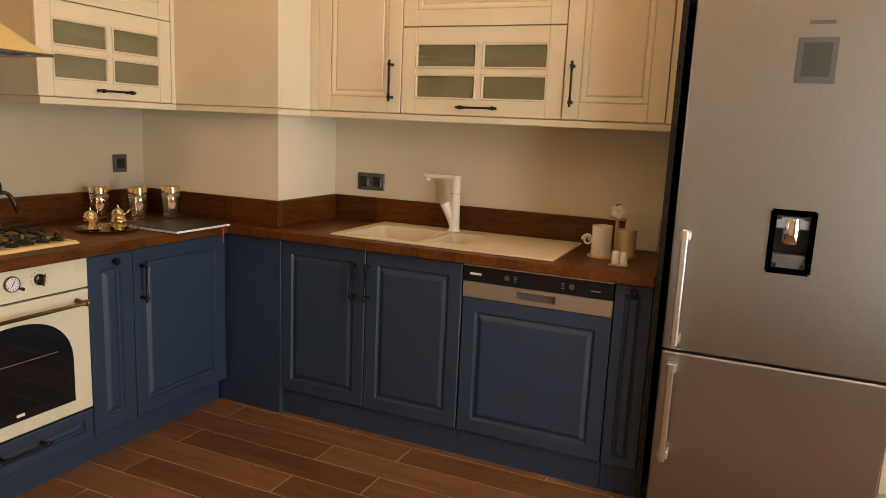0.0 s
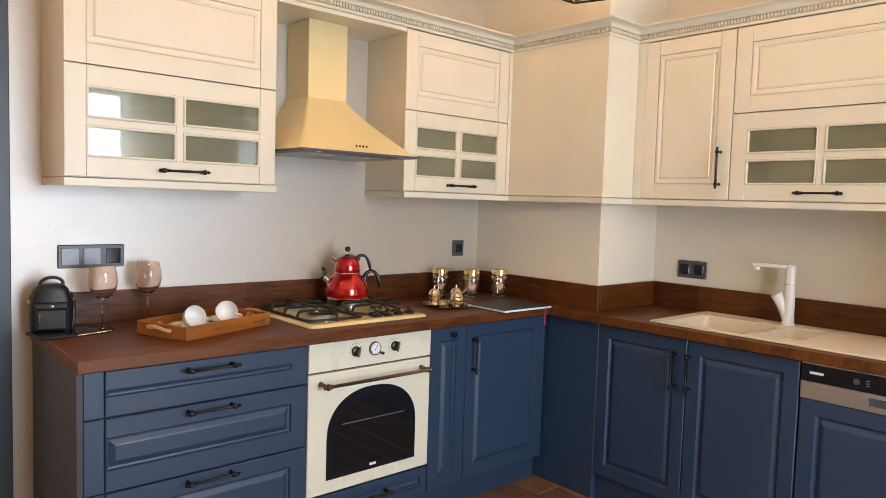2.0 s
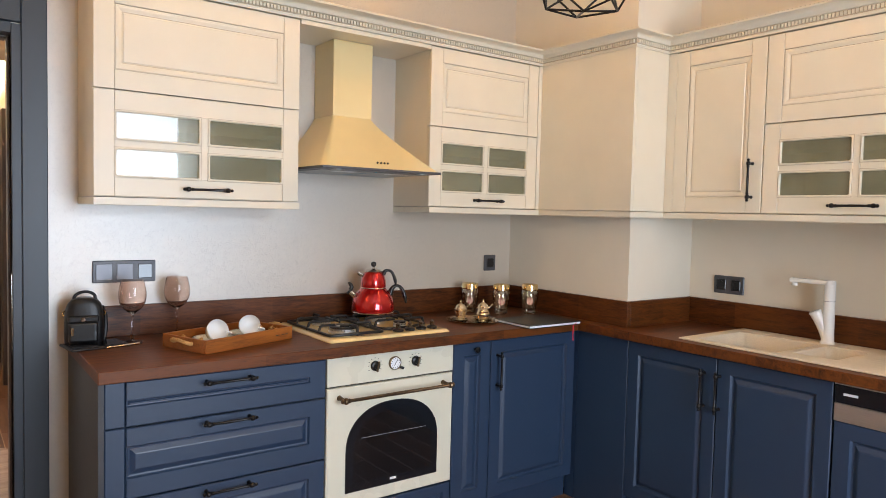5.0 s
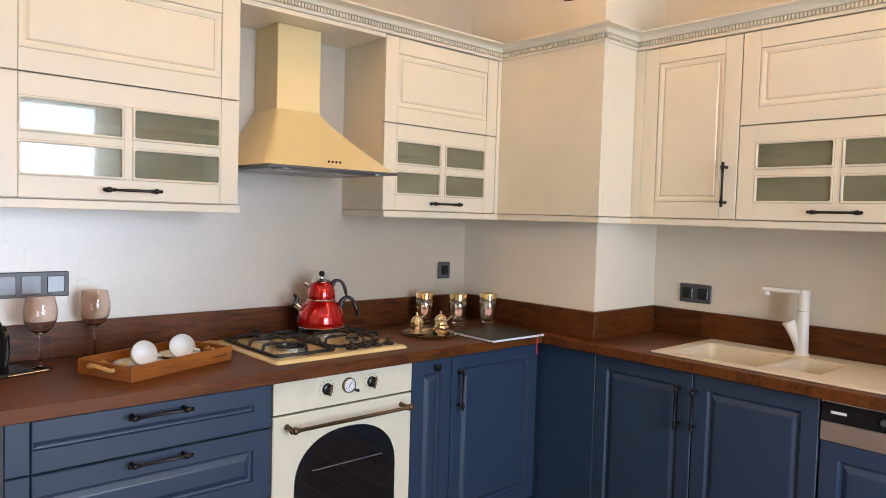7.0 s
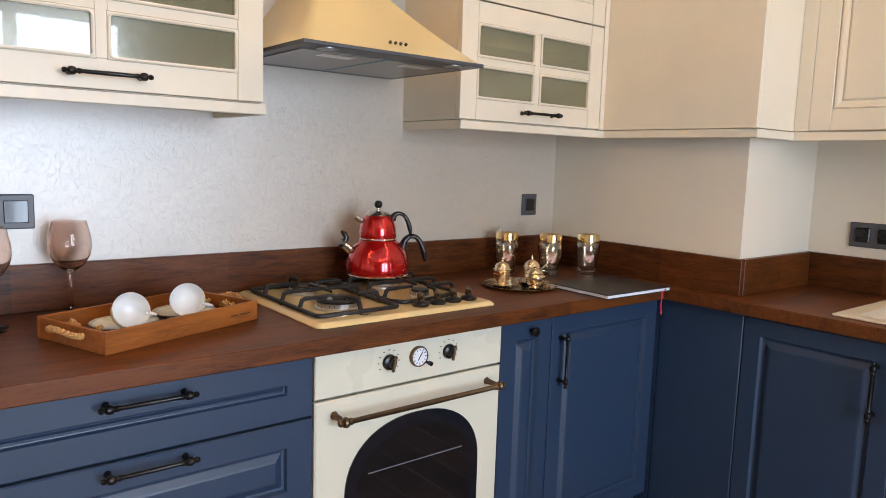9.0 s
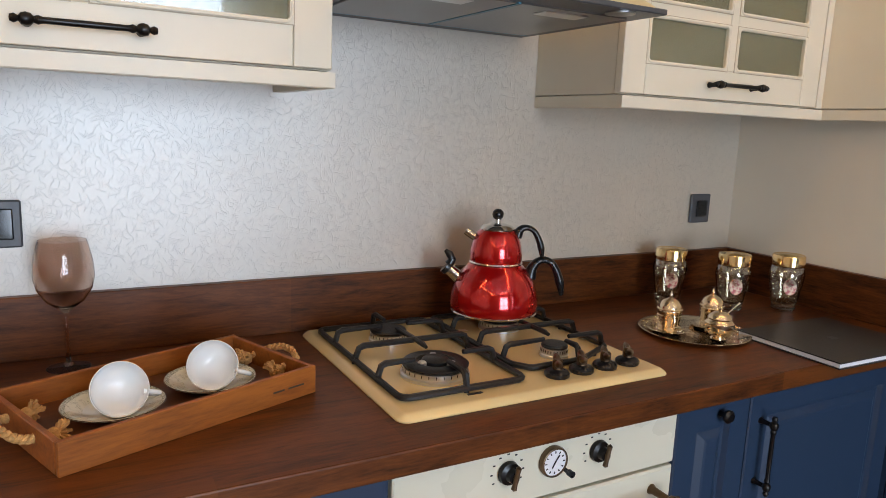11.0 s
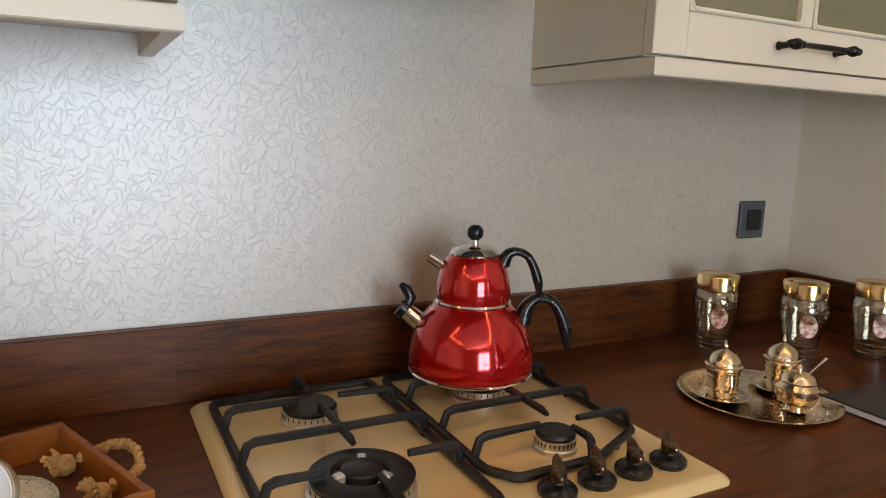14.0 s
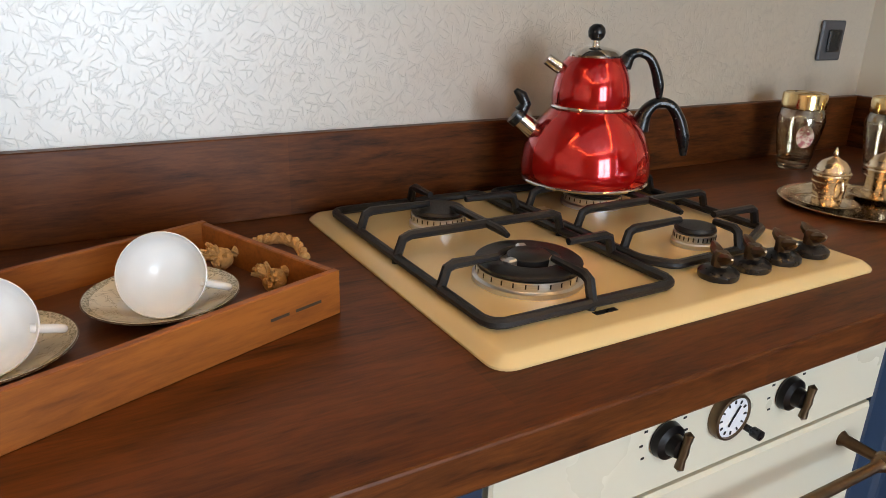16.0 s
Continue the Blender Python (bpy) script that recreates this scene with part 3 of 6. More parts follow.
# door_2 is an open recess; its infill is a dark sheet for the shade
hall_door("door_2", -4.26, -3.27, DARKWOOD, "dark infill in a dark wooden hall door frame")
hall_door("door_3", -7.25, -6.40, DARKWOOD, "dark infill in a dark wooden hall door frame")
closet = thing("wardrobe", "tall honey-coloured wooden closet fronts along the hall wall", "wardrobe", pose(-5.95, -2.665, 0))
for k in range(2):
    leaf = part("door", box(0.0 + 0.63 * k, 0.62 + 0.63 * k, -0.018, 0, 0.06, 2.18, 0.004), CLOSET, closet)
    part("handle", box(0.55 - 0.45 * k + 0.63 * k, 0.57 - 0.45 * k + 0.63 * k, -0.040, -0.018, 0.9, 1.15, 0.004), BRONZE, leaf)
part("plinth", box(0, 1.25, -0.014, 0, 0, 0.058), DARKWOOD, closet)
end_door = setting(new("door_4"))
for y0, y1 in ((-2.97, -2.87), (-3.81, -3.71)):
    part("casing", box(HX - 0.16, HX + 0.03, y0, y1, 0, 2.14, 0.004), DARKWOOD, end_door)
part("casing", box(HX - 0.16, HX + 0.03, -3.71, -2.97, 2.03, 2.14, 0.004), DARKWOOD, end_door)
setting(part("baseboard", box(-3.26, -0.12, -2.676, -2.66, 0, 0.08, 0.003), TRIM))
setting(part("baseboard", box(-7.74, -7.26, -2.676, -2.66, 0, 0.08, 0.003), DARKWOOD))
for z, h in ((1.05, 0.085), (0.42, 0.08)):
    sw = thing("wall_switch" if z > 1 else "wall_socket", "small grey plate on the hall wall", "switch" if z > 1 else "socket", pose(-2.95, -2.662, z))
    part("plate", box(-0.04, 0.04, -0.01, 0, 0, h, 0.003), GREY_PLATE, sw)
    part("rocker", box(-0.025, 0.025, -0.015, -0.009, 0.015, h - 0.015, 0.002), GREY_SILVER, sw)
# rugs
bm = bmesh.new()
vs = [bm.verts.new((x, y, 0.0)) for x, y in ((-1.95, -3.13), (-1.53, -2.72), (-0.75, -2.72), (-0.3, -3.13), (-0.3, -3.75), (-0.75, -4.15), (-1.53, -4.15), (-1.95, -3.75))]
f = bm.faces.new(vs)
r = bmesh.ops.extrude_face_region(bm, geom=[f])
bmesh.ops.translate(bm, verts=[v for v in r["geom"] if isinstance(v, bmesh.types.BMVert)], vec=(0, 0, 0.010))
bmesh.ops.recalc_face_normals(bm, faces=bm.faces)
tagged(part("rug", bm, RUG), "grey-beige mottled rug with cut corners lying by the doorway", "rug")
tagged(part("rug", box(-6.43, -3.24, -4.05, -2.873, 0.0, 0.012, 0.004), RUG_GOLD), "ochre woven runner rug lying along the hall", "rug")

# ---- kitchen units ----
BLUE_RINGS = [(0.0, 0.003, 0), (0.003, 0.0, 0), (0.056, 0.0, 0), (0.062, 0.00975, 0), (0.069, 0.01105, 0), (0.084, 0.0026, 0), (0.09, 0.0013, 0)]


def turned_handle(length, parent, m, material=BLACK_METAL, thick=1.0, out=0.032):
    """A bar handle with turned ends on two posts, along local x, standing out towards -y."""
    prof = [(0, 0), (0.0045, 0.001), (0.0065, 0.006), (0.004, 0.011), (0.008, 0.014), (0.0095, 0.020), (0.008, 0.026), (0.0045, 0.029), (0.0065, 0.034), (0.0045, 0.040), (0.0050, length * 0.5)]
    prof = prof + [(r, length - z) for r, z in prof[-2::-1]]
    bm = lathe([(r * thick, z) for r, z in prof], 12, m=pose(-length / 2, -out, 0, 0, 90, 0))
    for x in (-length / 2 + 0.020, length / 2 - 0.020):
        lathe([(0.0075 * thick, 0), (0.0055 * thick, 0.006), (0.0045 * thick, out)], 10, bm, pose(x, 0, 0, 90, 0, 0))
    ob = smooth_part("handle", bm, material, parent, "turned dark bronze bar handle")
    ob.matrix_basis = m
    return ob


def button_knob(parent, x, z):
    bm = lathe([(0.006, 0), (0.006, 0.012), (0.013, 0.016), (0.014, 0.022), (0.009, 0.027), (0, 0.028)], 16, m=pose(x, 0, z, 90, 0, 0))
    return smooth_part("knob", bm, BLACK_METAL, parent, "small round black knob")


def base_unit(label, m, width, fronts, top=0.846, depth=0.57, plinth=0.055, group="base units"):
    """fronts: x0, x1, z0, z1, kind of pull."""
    u = thing("base_cabinet", label, "cabinet", m, group)
    part("body", box(0.001, width - 0.001, 0.022, depth, 0.122, top - 0.001), SIDE, u)
    if plinth:
        part("plinth", box(0, width, plinth, plinth + 0.017, 0.0, 0.121), BLUE, u)
    for x0, x1, z0, z1, pull in fronts:
        w, h = x1 - x0 - 0.004, z1 - z0 - 0.0055
        rim = 0.66 if min(w, h) < 0.17 else 1.0
        if pull[0] == "drawer" and len(pull) > 3:
            d = part("drawer", moulded(w, h, *pull[3], [(0.0, 0.0), (0.005, 0.0085), (0.011, 0.0095), (0.026, 0.002), (0.030, 0.001)] if h > 0.2 else [(0.0, 0.0), (0.004, 0.0065), (0.007, 0.007), (0.010, 0.002)], x0, z0), BLUE, u)
        else:
            d = part("drawer" if pull[0] == "drawer" else "door", rings_panel(w, h, [(i * (rim if i > 0.01 else 1), dd, mt) for i, dd, mt in BLUE_RINGS], x0, z0), BLUE, u)
        if pull[0] in ("drawer",):
            turned_handle(0.19, d, pose((x0 + x1) / 2 + pull[1], 0, z1 - pull[2]))
        elif pull[0] == "bar":
            turned_handle(0.175, d, pose(pull[1], 0, pull[2], 0, 90, 0))
        elif pull[0] == "knob":
            button_knob(d, pull[1], pull[2])
    return u


# hob side, from the free end to the corner
u = base_unit("blue lacquered drawer unit with three panelled drawers", COOK(-2.709), 0.766, [
    (0.062, 0.766, 0.693, 0.842, ("drawer", -0.022, 0.034, (0.002, 0.064, 0.062, 0.058))), (0.062, 0.766, 0.457, 0.693, ("drawer", -0.022, 0.025, (0.002, 0.064, 0.066, 0.058))), (0.062, 0.766, 0.122, 0.457, ("drawer", -0.022, 0.027, (0.002, 0.064, 0.066, 0.058)))])
for z0, z1 in ((0.693, 0.842), (0.457, 0.693), (0.122, 0.457)):
    part("filler", rings_panel(0.060, z1 - z0 - 0.003, BLUE_RINGS[:2], 0.0, z0), BLUE, u)
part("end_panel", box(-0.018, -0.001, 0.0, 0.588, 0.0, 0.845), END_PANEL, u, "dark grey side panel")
base_unit("blue lacquered plinth drawer under the built-in oven", COOK(-1.943), 0.598, [(0.0, 0.598, 0.122, 0.247, ("drawer", 0.0, 0.055))], 0.24)
base_unit("narrow blue pull-out unit with a small black knob", COOK(-1.345), 0.211, [(0.0, 0.211, 0.122, 0.842, ("knob", 0.118, 0.805))])
base_unit("blue panelled base cabinet with a vertical bar handle", COOK(-1.134), 0.545, [(0.0, 0.539, 0.122, 0.842, ("bar", 0.035, 0.70))])
base_unit("blue panelled double-door cabinet under the sink", RUN(0.899), 0.901, [
    (0.0, 0.448, 0.122, 0.842, ("bar", 0.391, 0.70)), (0.448, 0.901, 0.122, 0.842, ("bar", 0.460, 0.70))], top=0.70, depth=0.53, plinth=0.026)
base_unit("narrow blue pull-out unit beside the fridge panel", RUN(2.410), 0.141, [(0.0, 0.141, 0.122, 0.842, ("knob", 0.072, 0.815))], depth=0.53, plinth=0.026)
corner = thing("corner_panel", "plain blue lacquered corner filler panel reaching the floor", "panel", RUN(0.592))
part("panel", rings_panel(0.305, 0.842, BLUE_RINGS[:2], 0, 0), BLUE, corner)
part("return", box(-0.060, -0.001, 0.0, 0.019, 0.0, 0.842), BLUE, corner)
part("edge_strip", box(0.288, 0.305, 0.020, 0.045, 0.0, 0.842), BLUE, corner)

# worktop with cut-outs
SX0, SX1, SY0, SY1 = 1.155, 2.165, -0.575, -0.075     # sink
HX0, HX1, HY0, HY1 = 0.05, 0.551, -1.910, -1.335      # hob
CT = 0.886
top_cells = slab([0.002, 0.63, 0.837, SX0 + 0.02, SX1 - 0.02, 2.552], [-2.734, -0.625, SY0 + 0.02, -0.522, SY1 - 0.02, YS - 0.002],
                 lambda x, y: (x < 0.63 and y < -0.522) or (x > 0.63 and y > -0.625 and not (x < 0.837 and y > -0.522) and not (SX0 + 0.02 < x < SX1 - 0.02 and SY0 + 0.02 < y < SY1 - 0.02)), 0.846, CT)
worktop = thing("worktop", "dark brown oak worktop running round the corner", "worktop")
wt = part("top", top_cells, COUNTER_Y, worktop)
bv = wt.modifiers.new("edge", "BEVEL")
bv.width, bv.segments, bv.limit_method = 0.003, 2, "ANGLE"
part("upstand", box(0.0005, 0.020, -2.734, -0.541, CT, CT + 0.12, 0.0015), COUNTER_Y, worktop)
part("upstand", box(0.0005, 0.853, -0.540, -0.5205, CT, CT + 0.12, 0.0015), COUNTER_X, worktop)
part("upstand", box(0.8355, 0.855, -0.520, YS - 0.0215, CT, CT + 0.12, 0.0015), COUNTER_Y, worktop)
part("upstand", box(0.8355, 2.530, YS - 0.021, YS - 0.001, CT, CT + 0.12, 0.0015), COUNTER_X, worktop)
part("upstand", box(2.531, 2.551, -0.30, YS - 0.001, CT, CT + 0.12, 0.0015), COUNTER_Y, worktop)

# wall units
STILE = 0.066
FLAT = [(0.0, 0.0015, 0), (0.0015, 0.0, 0)]
CREAM_PANEL = [(0.0, 0.001, 0), (0.0, 0.0030, 1), (0.0018, 0.0036, 1), (0.0050, 0.0016, 0), (0.0130, 0.0022, 0), (0.0200, 0.0048, 0), (0.0245, 0.0066, 0), (0.0262, 0.0072, 1), (0.0280, 0.0066, 0), (0.0310, 0.0040, 0)]


def cream_door(parent, x0, x1, z0, z1, glazed=False):
    """Stiles and rails with fine joints round a raised panel or four panes."""
    w, h = x1 - x0 - 0.003, z1 - z0 - 0.003
    g = 0.0008
    RAIL = [(0.0, 0.0022, 1), (0.0012, 0.0006, 0)]
    d = part("door", rings_panel(w - 2 * STILE - 2 * g, STILE, RAIL, x0 + STILE + g, z0), [CREAM, GLAZE], parent)
    for a in (x0, x0 + w - STILE):
        part("stile", rings_panel(STILE, h, FLAT, a, z0), CREAM, d)
    part("rail", rings_panel(w - 2 * STILE - 2 * g, STILE, RAIL, x0 + STILE + g, z0 + h - STILE), [CREAM, GLAZE], d)
    ix0, ix1, iz0, iz1 = x0 + STILE, x0 + w - STILE, z0 + STILE, z0 + h - STILE
    if not glazed:
        part("panel", rings_panel(ix1 - ix0, iz1 - iz0, CREAM_PANEL, ix0, iz0, 0.001, 0.016), [CREAM, GLAZE], d)
        return d
    cx, cz, bar = (ix0 + ix1) / 2, (iz0 + iz1) / 2, 0.013
    part("glazing_bar", box(cx - bar, cx + bar, 0.001, 0.017, iz0, iz1, 0.002), CREAM, d)
    for a, b in ((ix0, cx - bar), (cx + bar, ix1)):
        part("glazing_bar", box(a, b, 0.0015, 0.016, cz - bar, cz + bar, 0.002), CREAM, d)
    for a, b in ((ix0, cx - bar), (cx + bar, ix1)):
        for e, f in ((iz0, cz - bar), (cz + bar, iz1)):
            bead = slab([a, a + 0.007, b - 0.007, b], [e, e + 0.007, f - 0.007, f], lambda x, z: not (a + 0.007 < x < b - 0.007 and e + 0.007 < z < f - 0.007), 0, 0.0135)
            bmesh.ops.transform(bead, matrix=Matrix(((1, 0, 0, 0), (0, 0, -1, 0.0125), (0, 1, 0, 0), (0, 0, 0, 1))), verts=bead.verts)
            part("bead", bead, CREAM, d)
            r, i = 0.013, 0.0030
            ring = [(mx + r * math.cos(radians(t)), 0.0, mz + r * math.sin(radians(t))) for mx, mz, t0 in ((b - i - r, f - i - r, 0), (a + i + r, f - i - r, 90), (a + i + r, e + i + r, 180), (b - i - r, e + i + r, 270)) for t in range(t0, t0 + 91, 18)]
            smooth_part("rounded_bead", tube(ring, 0.0032, 8, loop=True), CREAM, d)
            q = 0.0019
            line = slab([a - q, a + q, b - q, b + q], [e - q, e + q, f - q, f + q], lambda x, z: not (a + q < x < b - q and e + q < z < f - q), 0, 0.0125)
            bmesh.ops.transform(line, matrix=Matrix(((1, 0, 0, 0), (0, 0, -1, 0.0122), (0, 1, 0, 0), (0, 0, 0, 1))), verts=line.verts)
            part("glaze_line", line, GLAZE, d)
            part("pane", box(a + 0.002, b - 0.002, 0.007, 0.011, e + 0.002, f - 0.002), FROST, d, "satin glass pane")
    return d


Z0, ZM, Z1 = 1.427, 1.795, 2.157      # wall units: foot, middle joint, head


def wall_unit(label, m, width, kind, depth=0.287):
    u = thing("wall_cabinet", label, "cabinet", m, "wall units")
    t = 0.018
    for x in (0.0005, width - t - 0.0005):
        part("side", box(x, x + t, 0.022, depth + 0.019, Z0, Z1 - 0.001), CREAM, u)
    for z in (Z0, ZM - t / 2, Z1 - t - 0.001):
        part("shelf", box(t + 0.001, width - t - 0.001, 0.022, depth + 0.019, z, z + t), CREAM, u)
    part("shelf", box(t + 0.001, width - t - 0.001, 0.032, depth + 0.019, 1.668, 1.668 + t), CREAM, u)
    part("back", box(t + 0.001, width - t - 0.001, depth + 0.009, depth + 0.0185, Z0 + t, Z1 - t - 0.002), CREAM, u)
    if kind == "flaps":
        cream_door(u, 0, width, ZM + 0.002, Z1)
        d = cream_door(u, 0, width, Z0 + 0.002, ZM, True)
        turned_handle(0.185, d, pose(width / 2 + 0.005, 0, Z0 + 0.034))
    else:
        d = cream_door(u, 0, width, Z0 + 0.002, Z1)
        turned_handle(0.18, d, pose(width - 0.045 if kind == "right" else 0.035, 0, 1.565, 0, 90, 0))
    return u


UX, UY = 0.307, -0.362
wall_unit("cream wall unit with a panelled flap above four satin panes", COOK(-2.691, 0, UX), 0.752, "flaps")
wall_unit("narrower cream wall unit with panelled flap and satin panes", COOK(-1.297, 0, UX), 0.672, "flaps")
wall_unit("tall cream wall unit with raised panel door", RUN(0.943, 0, UY), 0.431, "right", depth=0.305)
wall_unit("wide cream wall unit with a panelled flap above satin panes", RUN(1.376, 0, UY), 0.724, "flaps", depth=0.305)
wall_unit("tall cream wall unit beside the fridge housing", RUN(2.102, 0, UY), 0.402, "left", depth=0.305)
clad = thing("pillar_cladding", "plain cream panels cladding the pillar between wall units", "panel")
part("panel", box(0.287, 0.895, -0.600, -0.582, Z0, Z1 + 0.02, 0.001), CREAM, clad)
part("panel", box(0.877, 0.895, -0.5815, -0.345, Z0, Z1 + 0.02, 0.001), CREAM, clad)
part("filler", box(0.287, UX, -0.624, -0.601, Z0, Z1, 0.001), CREAM, clad)
part("filler", box(0.896, 0.942, UY, UY + 0.018, Z0, Z1, 0.001), CREAM, clad)
part("filler", box(2.505, 2.553, UY, UY + 0.018, Z0, Z1, 0.001), CREAM, clad)
PATH_LEFT = [(0.001, -2.686), (UX, -2.686), (UX, -1.944), (0.001, -1.944)]
PATH_RIGHT = [(0.001, -1.291), (UX, -1.291), (UX, -0.600), (0.895, -0.600), (0.895, UY), (2.553, UY)]


rail_prof = [(-0.015, 1.397), (0.004, 1.397), (0.006, 1.399), (0.006, 1.4235), (-0.015, 1.4235)]


def sweep_lengths(profile, path):
    """The same as sweep, but one mesh for each straight length, mitred where lengths meet."""
    pts = [Vector((*p, 0)) for p in path]
    rows = []
    for k, p in enumerate(pts):
        ns = []
        for a, b in ((k - 1, k), (k, k + 1)):
            if 0 <= a and b < len(pts):
                d = (pts[b] - pts[a]).normalized()
                ns.append(Vector((d.y, -d.x, 0)))
        nrm = sum(ns, Vector()) / len(ns)
        nrm /= nrm.length_squared
        rows.append([p + o * nrm + Vector((0, 0, z)) for o, z in profile])
    for a, b in zip(rows, rows[1:]):
        bm = bmesh.new()
        va, vb = [bm.verts.new(q) for q in a], [bm.verts.new(q) for q in b]
        for j in range(len(profile)):
            i = (j + 1) % len(profile)
            bm.faces.new((va[j], va[i], vb[i], vb[j]))
        bm.faces.new(va[::-1])
        bm.faces.new(vb)
        bmesh.ops.recalc_face_normals(bm, faces=bm.faces)
        yield bm


for p in (PATH_LEFT, PATH_RIGHT):
    rail = thing("light_rail", "cream light rail under the wall units", "trim")
    for length in sweep_lengths(rail_prof, p):
        part("rail_length", length, CREAM, rail)
crown_path = [(0.001, -2.693), (UX, -2.693), (UX, -0.600), (0.895, -0.600), (0.895, UY), (2.553, UY)]
crown = thing("cornice", "cream cornice with a row of small dentils", "cornice")
cprof = [(-0.02, 2.158), (0.006, 2.158), (0.008, 2.166), (0.006, 2.170), (0.006, 2.192), (0.014, 2.194), (0.016, 2.199)]
cprof += [(0.016 + 0.034 * (1 - math.cos(a)), 2.199 + 0.020 * math.sin(a)) for a in (math.pi / 2 * k / 6 for k in range(1, 7))]
cprof += [(0.054, 2.220), (0.056, 2.227), (0.050, 2.230), (-0.02, 2.230)]
smooth_part("moulding", sweep(cprof, crown_path), CREAM, crown)
part("glaze_line", sweep([(0.0055, 2.1701), (0.0068, 2.1701), (0.0068, 2.1916), (0.0055, 2.1916)], crown_path), GLAZE, crown, "brown glaze behind the dentils")
bm = bmesh.new()
for (ax, ay), (bx, by) in zip(crown_path, crown_path[1:]):
    L = math.hypot(bx - ax, by - ay)
    dx, dy = (bx - ax) / L, (by - ay) / L
    for k in range(int(L / 0.0140)):
        s = (k + 0.5) * L / int(L / 0.0140)
        c = Vector((ax + dx * s + dy * 0.0095, ay + dy * s - dx * 0.0095, 2.1815))
        bmesh.ops.create_cube(bm, size=1, matrix=Matrix.Translation(c) @ Matrix.Diagonal((0.0085 if abs(dx) > 0.5 else 0.009, 0.009 if abs(dx) > 0.5 else 0.0085, 0.0145, 1)))
tagged(part("dentils", bm, CREAM, crown), kind="stuff")
part("top_board", box(0.002, UX, -2.69, -0.601, 2.2305, 2.242), CREAM, crown)
part("top_board", box(0.90, 2.55, UY, YS - 0.002, 2.2305, 2.242), CREAM, crown)
soffit = tagged(part("bridge_panel", box(0.002, UX, -1.9365, -1.2995, 2.139, 2.157, 0.001), CREAM), "cream panel bridging the wall units over the hood", "panel")

# ---- cooker hood ----
hood = thing("cooker_hood", "yellowish cream chimney hood with a flared skirt", "cooker hood", pose(0, -1.632, 0))
bm = bmesh.new()
rows = []
for k in range(13):
    s = k / 12
    g = (1 - s) ** 1.18
    hx, hy, z = 0.186 + (0.470 - 0.186) * g, 0.097 + (0.284 - 0.097) * g, 1.572 + 0.238 * s
    c = 0.012 + 0.02 * g
    rows.append([bm.verts.new(p) for p in ((0.001, -hy, z), (hx - c, -hy, z), (hx - c * 0.3, -hy + c * 0.3, z), (hx, -hy + c, z), (hx, hy - c, z), (hx - c * 0.3, hy - c * 0.3, z), (hx - c, hy, z), (0.001, hy, z))])
for a, b in zip(rows, rows[1:]):
    for j in range(7):
        bm.faces.new((a[j], a[j + 1], b[j + 1], b[j]))
bmesh.ops.recalc_face_normals(bm, faces=bm.faces)
smooth_part("skirt", bm, HOOD_CREAM, hood)
part("chimney", box(0.001, 0.186, -0.097, 0.097, 1.808, 2.138, 0.004, segs=2), HOOD_CREAM, hood)
part("rim", box(0.001, 0.471, -0.284, 0.284, 1.562, 1.5725, 0.002), GREY_PLATE, hood, "dark metal lower edge")
for y in (-0.128, 0.128):
    fl = part("grease_filter", box(0.06, 0.40, y - 0.122, y + 0.122, 1.559, 1.563, 0.001), FILTER, hood, "brushed grease filter")
    part("latch", box(0.33, 0.375, y - 0.05, y + 0.05, 1.557, 1.5595, 0.001), STEEL, fl)
part("protective_film", box(0.055, 0.060, -0.255, 0.255, 1.559, 1.5625), TAPE, hood, "blue protective film edge")
part("protective_film", box(0.06, 0.40, -0.003, 0.003, 1.5585, 1.5625), TAPE, hood, "blue protective film edge")
for y in (-0.2, 0.2):
    smooth_part("lamp", lathe([(0.028, 1.5625), (0.028, 1.559), (0.02, 1.558), (0, 1.559)], 20, m=Matrix.Translation((0.435, y, 0))), FILTER, hood, "round lamp glass")
for k in range(4):
    smooth_part("button", lathe([(0.0042, -0.002), (0.0042, 0.003), (0, 0.0035)], 12, m=pose(BTN_X, BTN_Y + 0.0165 * k, 1.596, 0, 55, 0)), BLACK, hood, "black push button")

# ---- built-in oven ----
oven = thing("oven", "cream retro built-in oven with an arched black window", "oven", COOK(-1.942))
part("body", box(0.02, 0.575, 0.024, 0.55, 0.25, 0.845), BLACK, oven)
fascia = part("control_panel", rings_panel(0.594, 0.117, [(0, 0.003, 0), (0.003, 0.0, 0)], 0.001, 0.727), OVEN_CREAM, oven)
odoor = part("door", rings_panel(0.594, 0.471, [(0, 0.004, 0), (0.004, 0.0, 0)], 0.001, 0.249), OVEN_CREAM, oven)


def arch(x0, x1, z0, z1, rise, y0, y1, bm=None):
    out = bm or bmesh.new()
    pts = [(x0, z0), (x1, z0)]
    for k in range(25):
        a = math.pi * k / 24
        e = 0.88
        cx, sx = math.cos(a), math.sin(a)
        pts.append(((x0 + x1) / 2 + (x1 - x0) / 2 * math.copysign(abs(cx) ** e, cx), z1 - rise + rise * sx ** e))
    rows = [[out.verts.new((x, y, z)) for x, z in pts] for y in (y1, y0)]
    out.faces.new(rows[1])
    for j in range(len(pts)):
        i = (j + 1) % len(pts)
        out.faces.new((rows[0][j], rows[0][i], rows[1][i], rows[1][j]))
    bmesh.ops.recalc_face_normals(out, faces=out.faces)
    return out


